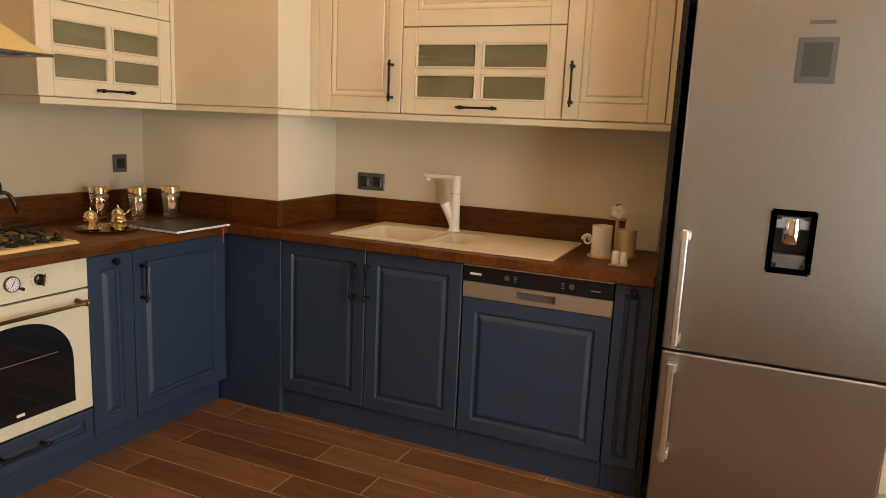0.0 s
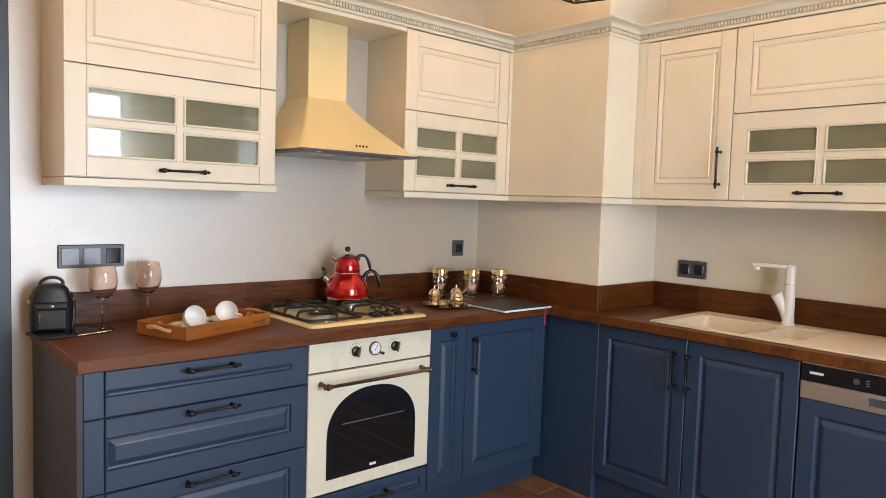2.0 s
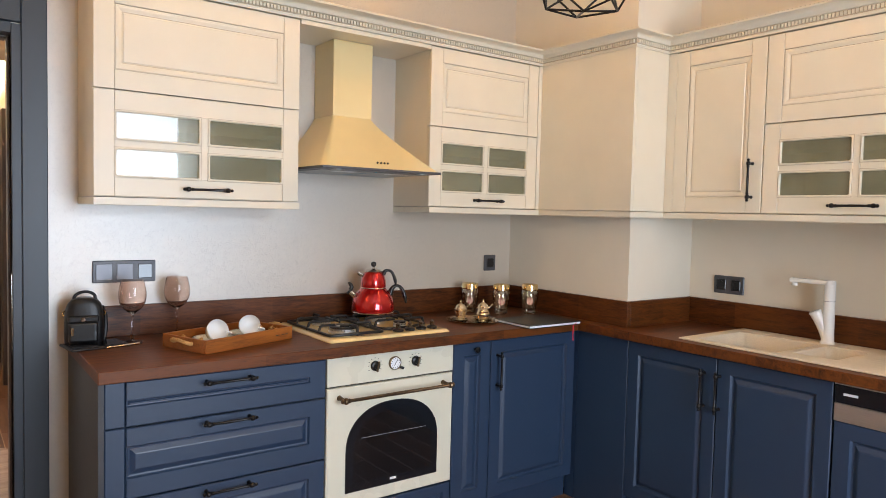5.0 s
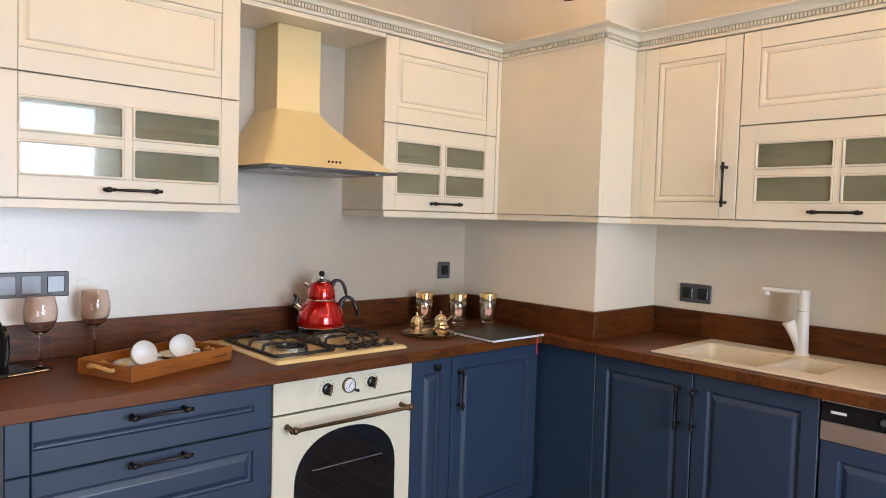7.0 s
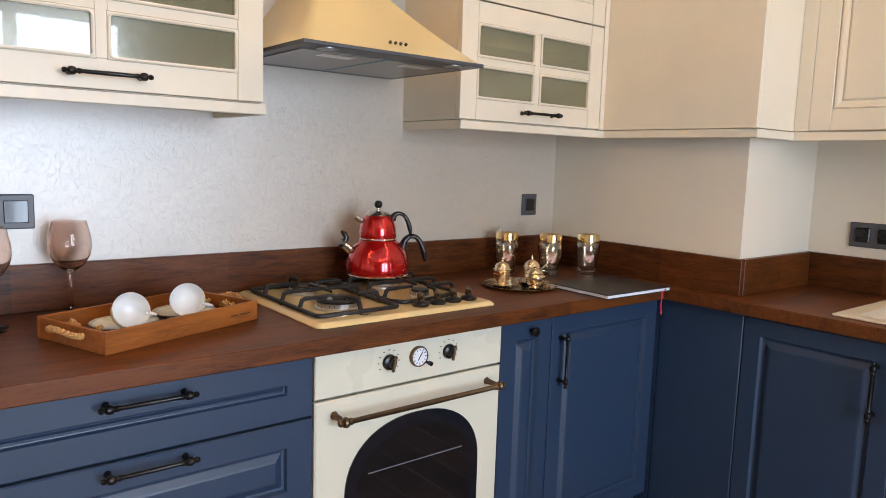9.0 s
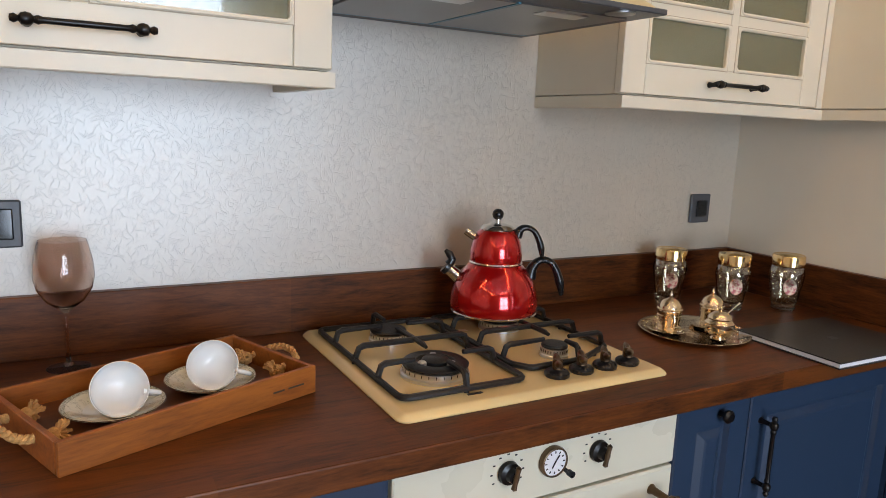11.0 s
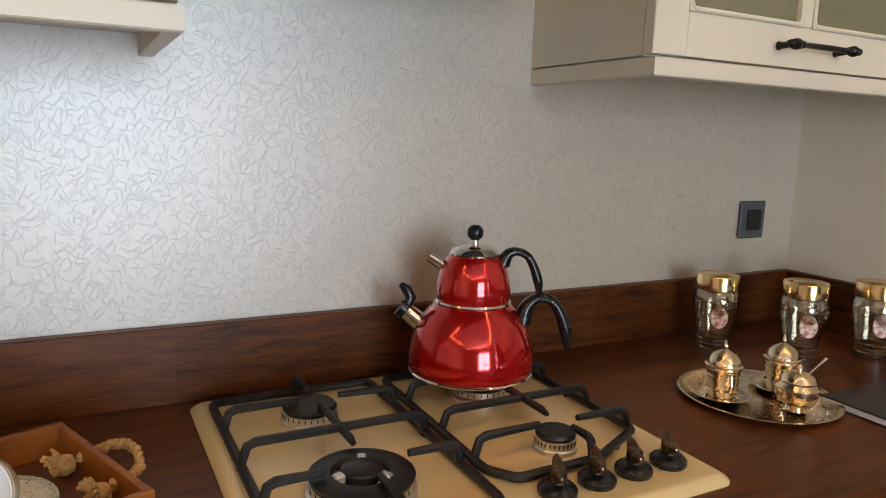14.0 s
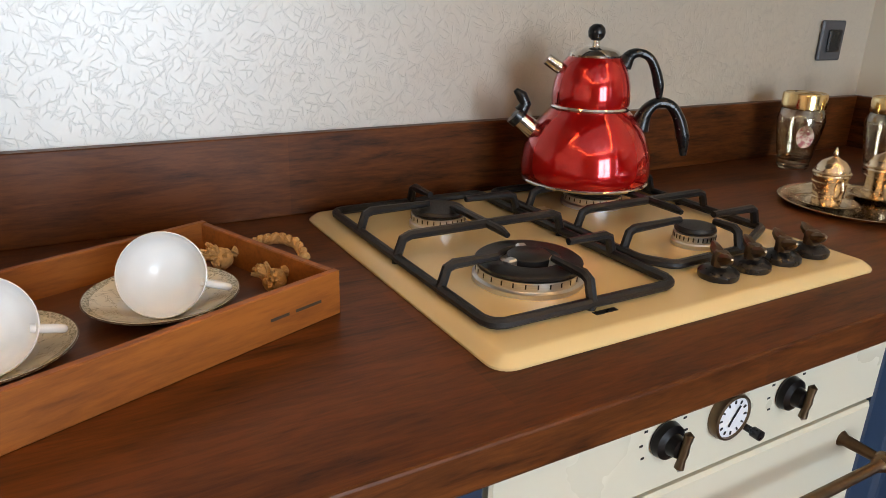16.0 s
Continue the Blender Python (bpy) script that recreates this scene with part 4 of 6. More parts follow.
window_o = part("window", arch(0.083, 0.517, 0.302, 0.643, 0.185, -0.0035, 0.004), BLACK_GLASS, odoor, "arched black glass window")
part("inner_glass", arch(0.115, 0.487, 0.335, 0.607, 0.165, -0.0042, -0.0030), OVEN_GLASS, window_o)
for z in (0.51,):
    part("rack_line", box(0.15, 0.455, -0.0050, -0.0040, z, z + 0.0022), GREY_SILVER, window_o)
part("maker_mark", box(0.285, 0.315, -0.0050, -0.0040, 0.318, 0.328), WHITE, window_o, "small pale maker's mark")
hd = turned_handle(0.53, odoor, pose(0.298, 0, 0.682), BRONZE, 1.45, 0.055)
for x, kx in ((0.208, 0), (0.400, 1)):
    bm = lathe([(0.019, 0), (0.0205, 0.003), (0.019, 0.010), (0.012, 0.013), (0.010, 0.022), (0, 0.024)], 24, m=pose(x, 0, 0.790, 90, 0, 0))
    kb = smooth_part("knob", bm, BLACK_METAL, fascia, "round black oven knob")
    gb = lathe([(0, -0.022), (0.005, -0.018), (0.004, -0.008), (0.005, 0.0), (0.004, 0.008), (0.005, 0.018), (0, 0.022)], 12, m=pose(x, -0.026, 0.790, 0, 12, 0))
    smooth_part("grip", gb, BRONZE, kb, "bronze grip")
    for k in range(9):
        a = radians(210 - 30 * k)
        part("scale_mark", box(x + 0.031 * math.cos(a) - 0.0022, x + 0.031 * math.cos(a) + 0.0022, -0.0006, 0.001, 0.790 + 0.031 * math.sin(a) - 0.0012, 0.790 + 0.031 * math.sin(a) + 0.0012), BLACK, fascia)
clock = smooth_part("clock", lathe([(0.027, 0), (0.0280, 0.006), (0.0265, 0.011), (0.0238, 0.012), (0.0238, 0.009), (0, 0.009)], 32, m=pose(0.298, 0, 0.792, 90, 0, 0)), BRONZE, fascia, "round clock with a bronze bezel")
smooth_part("dial", lathe([(0.0236, 0.0092), (0, 0.0096)], 28, m=pose(0.298, 0, 0.792, 90, 0, 0)), PAGES, clock, "white clock dial")
for k in range(12):
    a = radians(30 * k)
    tk = part("hour_mark", box(-0.001, 0.001, -0.0104, -0.0096, 0.0165, 0.0205), BLACK, clock)
    tk.matrix_basis = pose(0.298, 0, 0.792, 0, 30 * k, 0)
for deg, ln in ((35, 0.015), (-150, 0.011)):
    hk = part("pointer", box(-0.0012, 0.0012, -0.0108, -0.0100, -0.003, ln), BLACK, clock)
    hk.matrix_basis = pose(0.298, 0, 0.792, 0, deg, 0)
smooth_part("setting_pin", lathe([(0.004, 0), (0.004, 0.018), (0.006, 0.020), (0.006, 0.030), (0, 0.031)], 10, m=pose(0.321, 0, 0.774, 90, 0, 0)), BLACK, clock)

# ---- gas hob ----
hob = thing("gas_hob", "sand-coloured enamel gas hob with black iron grates", "hob")


def rounded_plate(x0, x1, y0, y1, radius, levels):
    """Stacked rounded rectangles: (inset, height) from the rim inwards, closed above and below."""
    bm = bmesh.new()
    rows = []
    for inset, z in levels:
        r = max(radius - inset, 0.004)
        ring = []
        for cx, cy, a0 in ((x1 - inset - r, y1 - inset - r, 0), (x0 + inset + r, y1 - inset - r, 90), (x0 + inset + r, y0 + inset + r, 180), (x1 - inset - r, y0 + inset + r, 270)):
            ring += [bm.verts.new((cx + r * math.cos(radians(a0 + 15 * k)), cy + r * math.sin(radians(a0 + 15 * k)), z)) for k in range(7)]
        rows.append(ring)
    for a, b in zip(rows, rows[1:]):
        for k in range(len(a)):
            j = (k + 1) % len(a)
            bm.faces.new((a[k], a[j], b[j], b[k]))
    bm.faces.new(rows[0][::-1])
    bm.faces.new(rows[-1])
    bmesh.ops.recalc_face_normals(bm, faces=bm.faces)
    return bm


hp = smooth_part("plate", rounded_plate(HX0 - 0.006, HX1, HY0 - 0.002, HY1 + 0.002, 0.021, [(0.004, CT - 0.020), (0.004, CT + 0.0002), (0.0, CT + 0.0006), (0.0, CT + 0.0030), (0.0025, CT + 0.0058), (0.0110, CT + 0.0112), (0.0140, CT + 0.0123), (0.0180, CT + 0.0125)]), HOB_CREAM, hob)
part("maker_mark", box(0.506, 0.513, -1.768, -1.739, CT + 0.0122, CT + 0.0132), BLACK, hp, "small dark maker's mark")


def burner(x, y, r, crown_rings=1):
    z = CT + 0.012
    b = smooth_part("burner", lathe([(r * 1.06, z), (r * 1.06, z + 0.006), (r, z + 0.008), (r, z + 0.018), (r * 0.9, z + 0.020), (0, z + 0.020)], 36, m=Matrix.Translation((x, y, 0))), STEEL, hob, "ringed steel gas burner")
    bm = bmesh.new()
    for k in range(28):
        a = 2 * math.pi * k / 28
        box(-0.0008, 0.0008, -0.0004, 0.0008, 0.011, 0.0165, 0, bm)
        vs = list(bm.verts)[-8:]
        bmesh.ops.transform(bm, matrix=Matrix.Translation((x, y, z)) @ Matrix.Rotation(a, 4, "Z") @ Matrix.Translation((0, -r, 0)), verts=vs)
    part("flame_slot", bm, BLACK, b)
    if crown_rings == 2:
        smooth_part("cap", lathe([(r * 0.55, z + 0.020), (r * 1.0, z + 0.020), (r * 1.02, z + 0.024), (r * 0.95, z + 0.027), (r * 0.60, z + 0.027), (r * 0.55, z + 0.024)], 36, m=Matrix.Translation((x, y, 0)), closed=True), IRON, b, "black ring cap")
        smooth_part("cap", lathe([(r * 0.40, z + 0.018), (r * 0.42, z + 0.029), (r * 0.36, z + 0.032), (0, z + 0.033)], 30, m=Matrix.Translation((x, y, 0))), IRON, b, "black inner cap")
        for k in range(3):
            sp = part("bridge", box(r * 0.38, r * 0.62, -0.006, 0.006, z + 0.018, z + 0.0305, 0.002), STEEL, b)
            sp.matrix_basis = Matrix.Translation((x, y, 0)) @ Matrix.Rotation(radians(40 + 120 * k), 4, "Z")
    else:
        smooth_part("cap", lathe([(r * 0.97, z + 0.020), (r * 1.0, z + 0.023), (r * 0.92, z + 0.027), (0, z + 0.029)], 30, m=Matrix.Translation((x, y, 0))), IRON, b, "black burner cap")
    smooth_part("spark_pin", lathe([(0.003, z), (0.003, z + 0.016), (0, z + 0.017)], 8, m=Matrix.Translation((x - r * 0.9, y + r * 0.75, 0))), PORCELAIN, b)


burner(0.400, -1.772, 0.060, 2)
burner(0.185, -1.768, 0.038)
burner(0.190, -1.495, 0.045)
burner(0.398, -1.500, 0.027)


def grate(outline, arms):
    """outline: a low loop of bars; arms: from the loop up and inwards."""
    lo, hi = CT + 0.020, CT + 0.046
    n = len(outline)
    ends = [Vector((x, y, lo)) for x, y in outline]
    soft = []
    for k, p in enumerate(ends):
        for q in (ends[k - 1], ends[(k + 1) % n]):
            soft.append(p + (q - p).normalized() * min(0.005, (q - p).length * 0.3))
    bm = tube(soft, 0.0060, 8, loop=True)
    for (ax, ay), (bx, by) in arms:
        d = Vector((bx - ax, by - ay, 0))
        e = d.normalized() * min(0.016, d.length * 0.3)
        tube([(ax, ay, lo), (ax + e.x * 0.45, ay + e.y * 0.45, hi - 0.004), (ax + e.x, ay + e.y, hi), (bx, by, hi)], [0.0060, 0.0060, 0.0060, 0.0045], 8, bm)
    for (x, y), (u, v) in zip(outline, outline[1:]):
        if abs(x - u) + abs(y - v) > 0.1:
            lathe([(0.005, CT + 0.0118), (0.005, lo)], 8, bm, Matrix.Translation(((x + u) / 2, (y + v) / 2, 0)))
    return smooth_part("pan_grate", bm, IRON, hob, "black cast iron pan grate")


def long_arm(x, y0, y1):
    lo, hi = CT + 0.020, CT + 0.046
    return tube([(x, y0, lo), (x, y0 + 0.008, hi - 0.004), (x, y0 + 0.018, hi), (x, y1 - 0.018, hi), (x, y1 - 0.008, hi - 0.004), (x, y1, lo)], 0.0060, 8)


def cross_piece(xa, xb, y):
    hi = CT + 0.046
    return tube([(xa, y, hi - 0.002), (xa + 0.012, y, hi), (xb - 0.012, y, hi), (xb, y, hi - 0.002)], [0.0035, 0.0055, 0.0055, 0.0035], 8)


grate([(0.088, -1.877), (0.098, -1.886), (0.488, -1.886), (0.499, -1.876), (0.499, -1.652), (0.488, -1.641), (0.098, -1.641), (0.088, -1.650)],
      [((0.40, -1.886), (0.40, -1.815)), ((0.499, -1.763), (0.432, -1.763)), ((0.395, -1.641), (0.395, -1.712)), ((0.088, -1.762), (0.150, -1.762)), ((0.187, -1.886), (0.187, -1.785)), ((0.192, -1.641), (0.188, -1.727))])
smooth_part("pan_grate_bar", long_arm(0.295, -1.886, -1.641), IRON, hob, "black cast iron cross bar")
smooth_part("pan_grate_bar", cross_piece(0.208, 0.342, -1.761), IRON, hob, "black cast iron cross bar")
grate([(0.088, -1.608), (0.098, -1.618), (0.425, -1.622), (0.458, -1.598), (0.455, -1.475), (0.405, -1.372), (0.098, -1.366), (0.088, -1.376)],
      [((0.088, -1.495), (0.150, -1.495)), ((0.190, -1.618), (0.190, -1.535)), ((0.190, -1.368), (0.190, -1.455)), ((0.456, -1.484), (0.413, -1.484)), ((0.392, -1.620), (0.388, -1.520)), ((0.392, -1.370), (0.391, -1.460))])
smooth_part("pan_grate_bar", long_arm(0.300, -1.618, -1.368), IRON, hob, "black cast iron cross bar")
smooth_part("pan_grate_bar", cross_piece(0.235, 0.362, -1.488), IRON, hob, "black cast iron cross bar")
for k in range(4):
    x, y = 0.495 - 0.001 * k, -1.568 + 0.0585 * k
    zk = CT + 0.0118
    kb = smooth_part("control_knob", lathe([(0.0215, zk), (0.0235, zk + 0.003), (0.0235, zk + 0.008), (0.020, zk + 0.012), (0.012, zk + 0.015), (0, zk + 0.0155)], 24, m=Matrix.Translation((x, y, 0))), BLACK, hob, "black disc knob")
    bm = lathe([(0.0095, 0), (0.010, 0.004), (0.010, 0.016), (0.0075, 0.019), (0, 0.0195)], 8, m=pose(x, y, zk + 0.014))
    for s in (-1, 1):
        c = Vector((x, y, zk + 0.027))
        tube([c, c + s * Vector((-0.010, 0.006, 0.001)), c + s * Vector((-0.020, 0.012, 0.0)) + Vector((0, 0, 0.004)), c + s * Vector((-0.027, 0.016, 0.0)) + Vector((0, 0, 0.007))], [0.0065, 0.0075, 0.006, 0.0015], 8, bm)
    smooth_part("grip", bm, BRONZE, kb, "bronze wing grip")

# ---- dishwasher ----
dish = thing("dishwasher", "built-in dishwasher with black control strip and blue front", "dishwasher", RUN(1.802))
part("body", box(0.002, 0.600, 0.022, 0.53, 0.122, 0.845), SIDE, dish)
strip = part("control_strip", rings_panel(0.602, 0.064, [(0, 0.001, 0), (0.001, -0.003, 0)], 0.001, 0.768), BLACK_GLASS, dish, "glossy black control strip")
part("edge", box(0.001, 0.603, -0.004, 0.02, 0.833, 0.836), STEEL, dish)
steel = part("fascia", slab([0.001, 0.225, 0.385, 0.603], [0.704, 0.722, 0.752, 0.767], lambda x, z: not (0.225 < x < 0.385 and 0.722 < z < 0.752), 0, 0.02), STEEL, dish, "brushed steel fascia with a recessed grip")
steel.data.transform(Matrix(((1, 0, 0, 0), (0, 0, -1, 0.017), (0, 1, 0, 0), (0, 0, 0, 1))))
part("grip_recess", box(0.222, 0.388, 0.010, 0.0172, 0.719, 0.755), GREY_PLATE, dish, "dark recessed grip")
part("door_front", rings_panel(0.602, 0.578, BLUE_RINGS, 0.001, 0.123), BLUE, dish, "blue panelled front")
part("plinth", box(0, 0.606, 0.026, 0.043, 0, 0.121), BLUE, dish)
for x in (0.185, 0.445):
    smooth_part("dial", lathe([(0.011, 0), (0.010, 0.006), (0, 0.0065)], 18, m=pose(x, -0.003, 0.800, 90, 0, 0)), GREY_PLATE, dish, "round dial")
for x in (0.215, 0.405):
    for k in range(3):
        part("indicator", box(x, x + 0.012, -0.0036, -0.0028, 0.789 + 0.009 * k, 0.792 + 0.009 * k), GREY_SILVER, dish)
part("maker_mark", box(0.030, 0.078, -0.0036, -0.0028, 0.797, 0.806), PAGES, dish, "small pale maker's mark")
part("maker_mark", box(0.52, 0.555, -0.0036, -0.0028, 0.793, 0.797), GREY_SILVER, dish)

# ---- fridge and its housing ----
housing = thing("fridge_housing", "black side panel and cream cupboard over the fridge", "cabinet", pose(2.5555, 0, 0))
part("side_panel", box(0, 0.020, -0.640, YS - 0.002, 0, Z1), BLACK, housing, "black side panel")
top_box = part("top_cupboard", box(0.021, 0.76, -0.60, YS - 0.002, 1.875, Z1), CREAM, housing)
for k in range(2):
    part("door", rings_panel(0.366, 0.272, [(i, d, 0) for i, d, _ in BLUE_RINGS], 0.022 + 0.369 * k, 1.878, -0.6205), CREAM, top_box)
part("cornice", sweep([(o, z) for o, z in cprof], [(0.0, -0.62), (0.78, -0.62)]), CREAM, housing)
fridge = thing("refrigerator", "brushed steel fridge-freezer with a water dispenser", "refrigerator", pose(2.605, FRIDGE_Y, 0))
FW, FH, FS = 0.70, 1.845, 0.652
part("body", box(0.006, FW - 0.006, 0.062, 0.62, 0.02, FH), GREY_PLATE, fridge)
for x in (0.05, FW - 0.05):
    part("foot", box(x - 0.02, x + 0.02, 0.1, 0.14, 0, 0.02), BLACK, fridge)
fd = part("door", box(0, FW, 0, 0.06, 0.03, FS - 0.004, 0.008, segs=3), FRIDGE, fridge, "freezer door")
DX0, DX1, DZ0, DZ1 = 0.302, 0.411, 0.975, 1.158
ud_bm = slab([0, DX0, DX1, FW], [FS + 0.004, DZ0, DZ1, FH], lambda x, z: not (DX0 < x < DX1 and DZ0 < z < DZ1), 0, 0.06)
bmesh.ops.transform(ud_bm, matrix=Matrix(((1, 0, 0, 0), (0, 0, -1, 0.06), (0, 1, 0, 0), (0, 0, 0, 1))), verts=ud_bm.verts)
ud = part("door", ud_bm, FRIDGE, fridge, "fridge door")
bv = ud.modifiers.new("edge", "BEVEL")
bv.width, bv.segments, bv.limit_method = 0.006, 2, "ANGLE"
part("dispenser_recess", box(DX0 + 0.001, DX1 - 0.001, 0.045, 0.059, DZ0 + 0.001, DZ1 - 0.001), BLACK, ud, "black dispenser niche")
fbm = slab([DX0 - 0.012, DX0 + 0.006, DX1 - 0.006, DX1 + 0.012], [DZ0 - 0.012, DZ0 + 0.008, DZ1 - 0.006, DZ1 + 0.012], lambda x, z: not (DX0 + 0.006 < x < DX1 - 0.006 and DZ0 + 0.008 < z < DZ1 - 0.006), 0, 0.006)
bmesh.ops.transform(fbm, matrix=Matrix(((1, 0, 0, 0), (0, 0, -1, 0.001), (0, 1, 0, 0), (0, 0, 0, 1))), verts=fbm.verts)
bmesh.ops.bevel(fbm, geom=[e for e in fbm.edges if abs(e.verts[0].co.y - e.verts[1].co.y) > 0.004], offset=0.014, segments=4, affect="EDGES")
part("dispenser_frame", fbm, BLACK_GLASS, ud, "black dispenser frame")
part("dispenser_head", box(DX0 + 0.004, DX1 - 0.004, 0.002, 0.044, DZ1 - 0.05, DZ1 - 0.012, 0.004), GREY_SILVER, ud)
smooth_part("dispenser_lever", lathe([(0.028, 0), (0.030, 0.004), (0.030, 0.072), (0.026, 0.082), (0, 0.083)], 24, m=pose((DX0 + DX1) / 2, 0.024, DZ0 + 0.085)), CHROME, ud, "chrome dispenser lever")
part("drip_tray", box(DX0 + 0.004, DX1 - 0.004, 0.002, 0.044, DZ0 + 0.002, DZ0 + 0.05, 0.004), GREY_PLATE, ud)
part("display", box(0.306, 0.416, -0.003, 0.001, 1.560, 1.695, 0.001), GREY_PLATE, ud, "grey control display")
part("display_screen", box(0.322, 0.400, -0.0040, -0.0028, 1.58, 1.68), LCD, ud, "dark green screen")
part("maker_mark", box(0.33, 0.40, -0.0015, 0.0005, 1.735, 1.745), GREY_PLATE, ud, "small grey maker's mark")
for door_ob, z0, z1 in ((ud, FS + 0.03, FS + 0.43), (fd, FS - 0.39, FS - 0.03)):
    hb = bmesh.new()
    box(0.030, 0.052, -0.060, -0.045, z0, z1, 0.004, hb)
    part("handle", hb, STEEL, door_ob, "long steel bar handle")
    for z in (z0 + 0.008, z1 - 0.036):
        part("handle_mount", box(0.024, 0.058, -0.047, 0.001, z, z + 0.028, 0.003), STEEL, door_ob)

# ---- sink and tap ----
sink = thing("sink", "cream granite sink with two bowls and a drainer", "sink")
B1, B2 = (SX0 + 0.055, SX0 + 0.40), (SX0 + 0.435, SX0 + 0.595)
BY0, BY1, BY2 = SY0 + 0.045, SY1 - 0.115, SY0 + 0.11
rim = slab([SX0, B1[0], B1[1], B2[0], B2[1], SX1], [SY0, BY0, BY2, BY1, SY1], lambda x, y: not ((B1[0] < x < B1[1] and BY0 < y < BY1) or (B2[0] < x < B2[1] and BY2 < y < BY1)), CT + 0.0005, CT + 0.008)
ob = part("rim", rim, SINK, sink)
bv = ob.modifiers.new("edge", "BEVEL")
bv.width, bv.segments, bv.limit_method = 0.004, 2, "ANGLE"


def bowl(x0, x1, y0, y1, depth):
    bm = box(x0 - 0.001, x1 + 0.001, y0 - 0.001, y1 + 0.001, CT - depth, CT + 0.004)
    bmesh.ops.delete(bm, geom=[f for f in bm.faces if f.normal.z > 0.9], context="FACES")
    bmesh.ops.bevel(bm, geom=[e for e in bm.edges if len(e.link_faces) == 2], offset=0.035, segments=5, affect="EDGES", profile=0.5)
    bmesh.ops.reverse_faces(bm, faces=bm.faces)
    b = smooth_part("bowl", bm, SINK, sink)
    smooth_part("drain", lathe([(0.042, 0.001), (0.040, 0.004), (0.02, 0.002), (0, 0.002)], 24, m=Matrix.Translation(((x0 + x1) / 2, (y0 + y1) / 2, CT - depth))), CHROME, b, "chrome drain")


bowl(*B1, BY0, BY1, 0.17)
bowl(*B2, BY2, BY1, 0.11)
for k in range(9):
    y = SY0 + 0.08 + 0.042 * k
    part("drainer_rib", box(B2[1] + 0.05, SX1 - 0.05, y, y + 0.012, CT + 0.0072, CT + 0.0084, 0.0003), SINK, sink)
tap = thing("kitchen_tap", "white granite mixer tap with a flat swivel spout", "tap", pose(1.564, -0.135, CT + 0.008))
smooth_part("body", lathe([(0.030, 0), (0.030, 0.004), (0.025, 0.010), (0.0235, 0.05), (0.0225, 0.14), (0.0215, 0.142), (0.0215, 0.255), (0.019, 0.262), (0, 0.263)], 24), WHITE, tap)
smooth_part("seam_ring", lathe([(0.0205, 0.176), (0.0222, 0.176), (0.0222, 0.1775), (0.0205, 0.1775)], 24, closed=True), GREY_PLATE, tap, "thin dark joint")
part("spout", box(-0.165, 0.018, -0.018, 0.018, 0.243, 0.262, 0.006, segs=2), WHITE, tap)
smooth_part("outlet", lathe([(0.012, 0), (0.012, 0.016), (0.010, 0.018)], 16, m=pose(-0.148, 0, 0.229)), WHITE, tap)
lv = smooth_part("lever", bow([(0.0, 0, 0.012), (-0.012, -0.003, 0.045), (-0.027, -0.007, 0.082), (-0.046, -0.012, 0.122)], [0.0215, 0.0205, 0.0215, 0.0245], 16), WHITE, tap)
smooth_part("lever_cap", lathe([(0.024, 0), (0.026, 0.004), (0.024, 0.010), (0, 0.012)], 18, m=pose(-0.047, -0.012, 0.122, 12, -24, 0)), WHITE, lv)

# ---- two-part teapot on the back burner ----
KZ = CT + 0.050
kettle = thing("teapot", "shiny red stacked teapot with black handles and chrome trim", "teapot", pose(0.172, -1.502, KZ, 0, 0, 60))
kettle.scale = (1.0, 1.0, 0.94)
lower = smooth_part("kettle", lathe([(0, 0), (0.093, 0), (0.0965, 0.004), (0.0990, 0.012), (0.0995, 0.024), (0.0980, 0.040), (0.0945, 0.057), (0.0885, 0.074), (0.080, 0.090), (0.070, 0.103), (0.061, 0.113), (0.056, 0.118), (0, 0.118)], 56), RED, kettle, "red lower kettle")
smooth_part("base_ring", lathe([(0.090, -0.001), (0.0970, -0.001), (0.0992, 0.002), (0.0970, 0.004), (0.090, 0.004)], 56, closed=True), CHROME, lower, "chrome base ring")
smooth_part("neck_ring", lathe([(0.052, 0.116), (0.0590, 0.116), (0.0605, 0.119), (0.0590, 0.122), (0.052, 0.122)], 48, closed=True), CHROME, lower, "chrome neck ring")
upper = smooth_part("pot", lathe([(0.057, 0.121), (0.0585, 0.127), (0.0588, 0.140), (0.0570, 0.156), (0.0525, 0.173), (0.0460, 0.187), (0.0395, 0.196), (0.035, 0.199)], 48), RED, kettle, "red upper pot")
lid = smooth_part("lid", lathe([(0.0385, 0.196), (0.0390, 0.1995), (0.034, 0.206), (0.020, 0.2105), (0.007, 0.2125), (0.0055, 0.222), (0, 0.222)], 36), CHROME, upper, "domed chrome lid")
smooth_part("lid_knob", lathe([(0, 0.2205), (0.007, 0.221), (0.0115, 0.226), (0.013, 0.233), (0.0115, 0.240), (0.006, 0.245), (0, 0.246)], 24), BLACK, lid, "black ball knob")
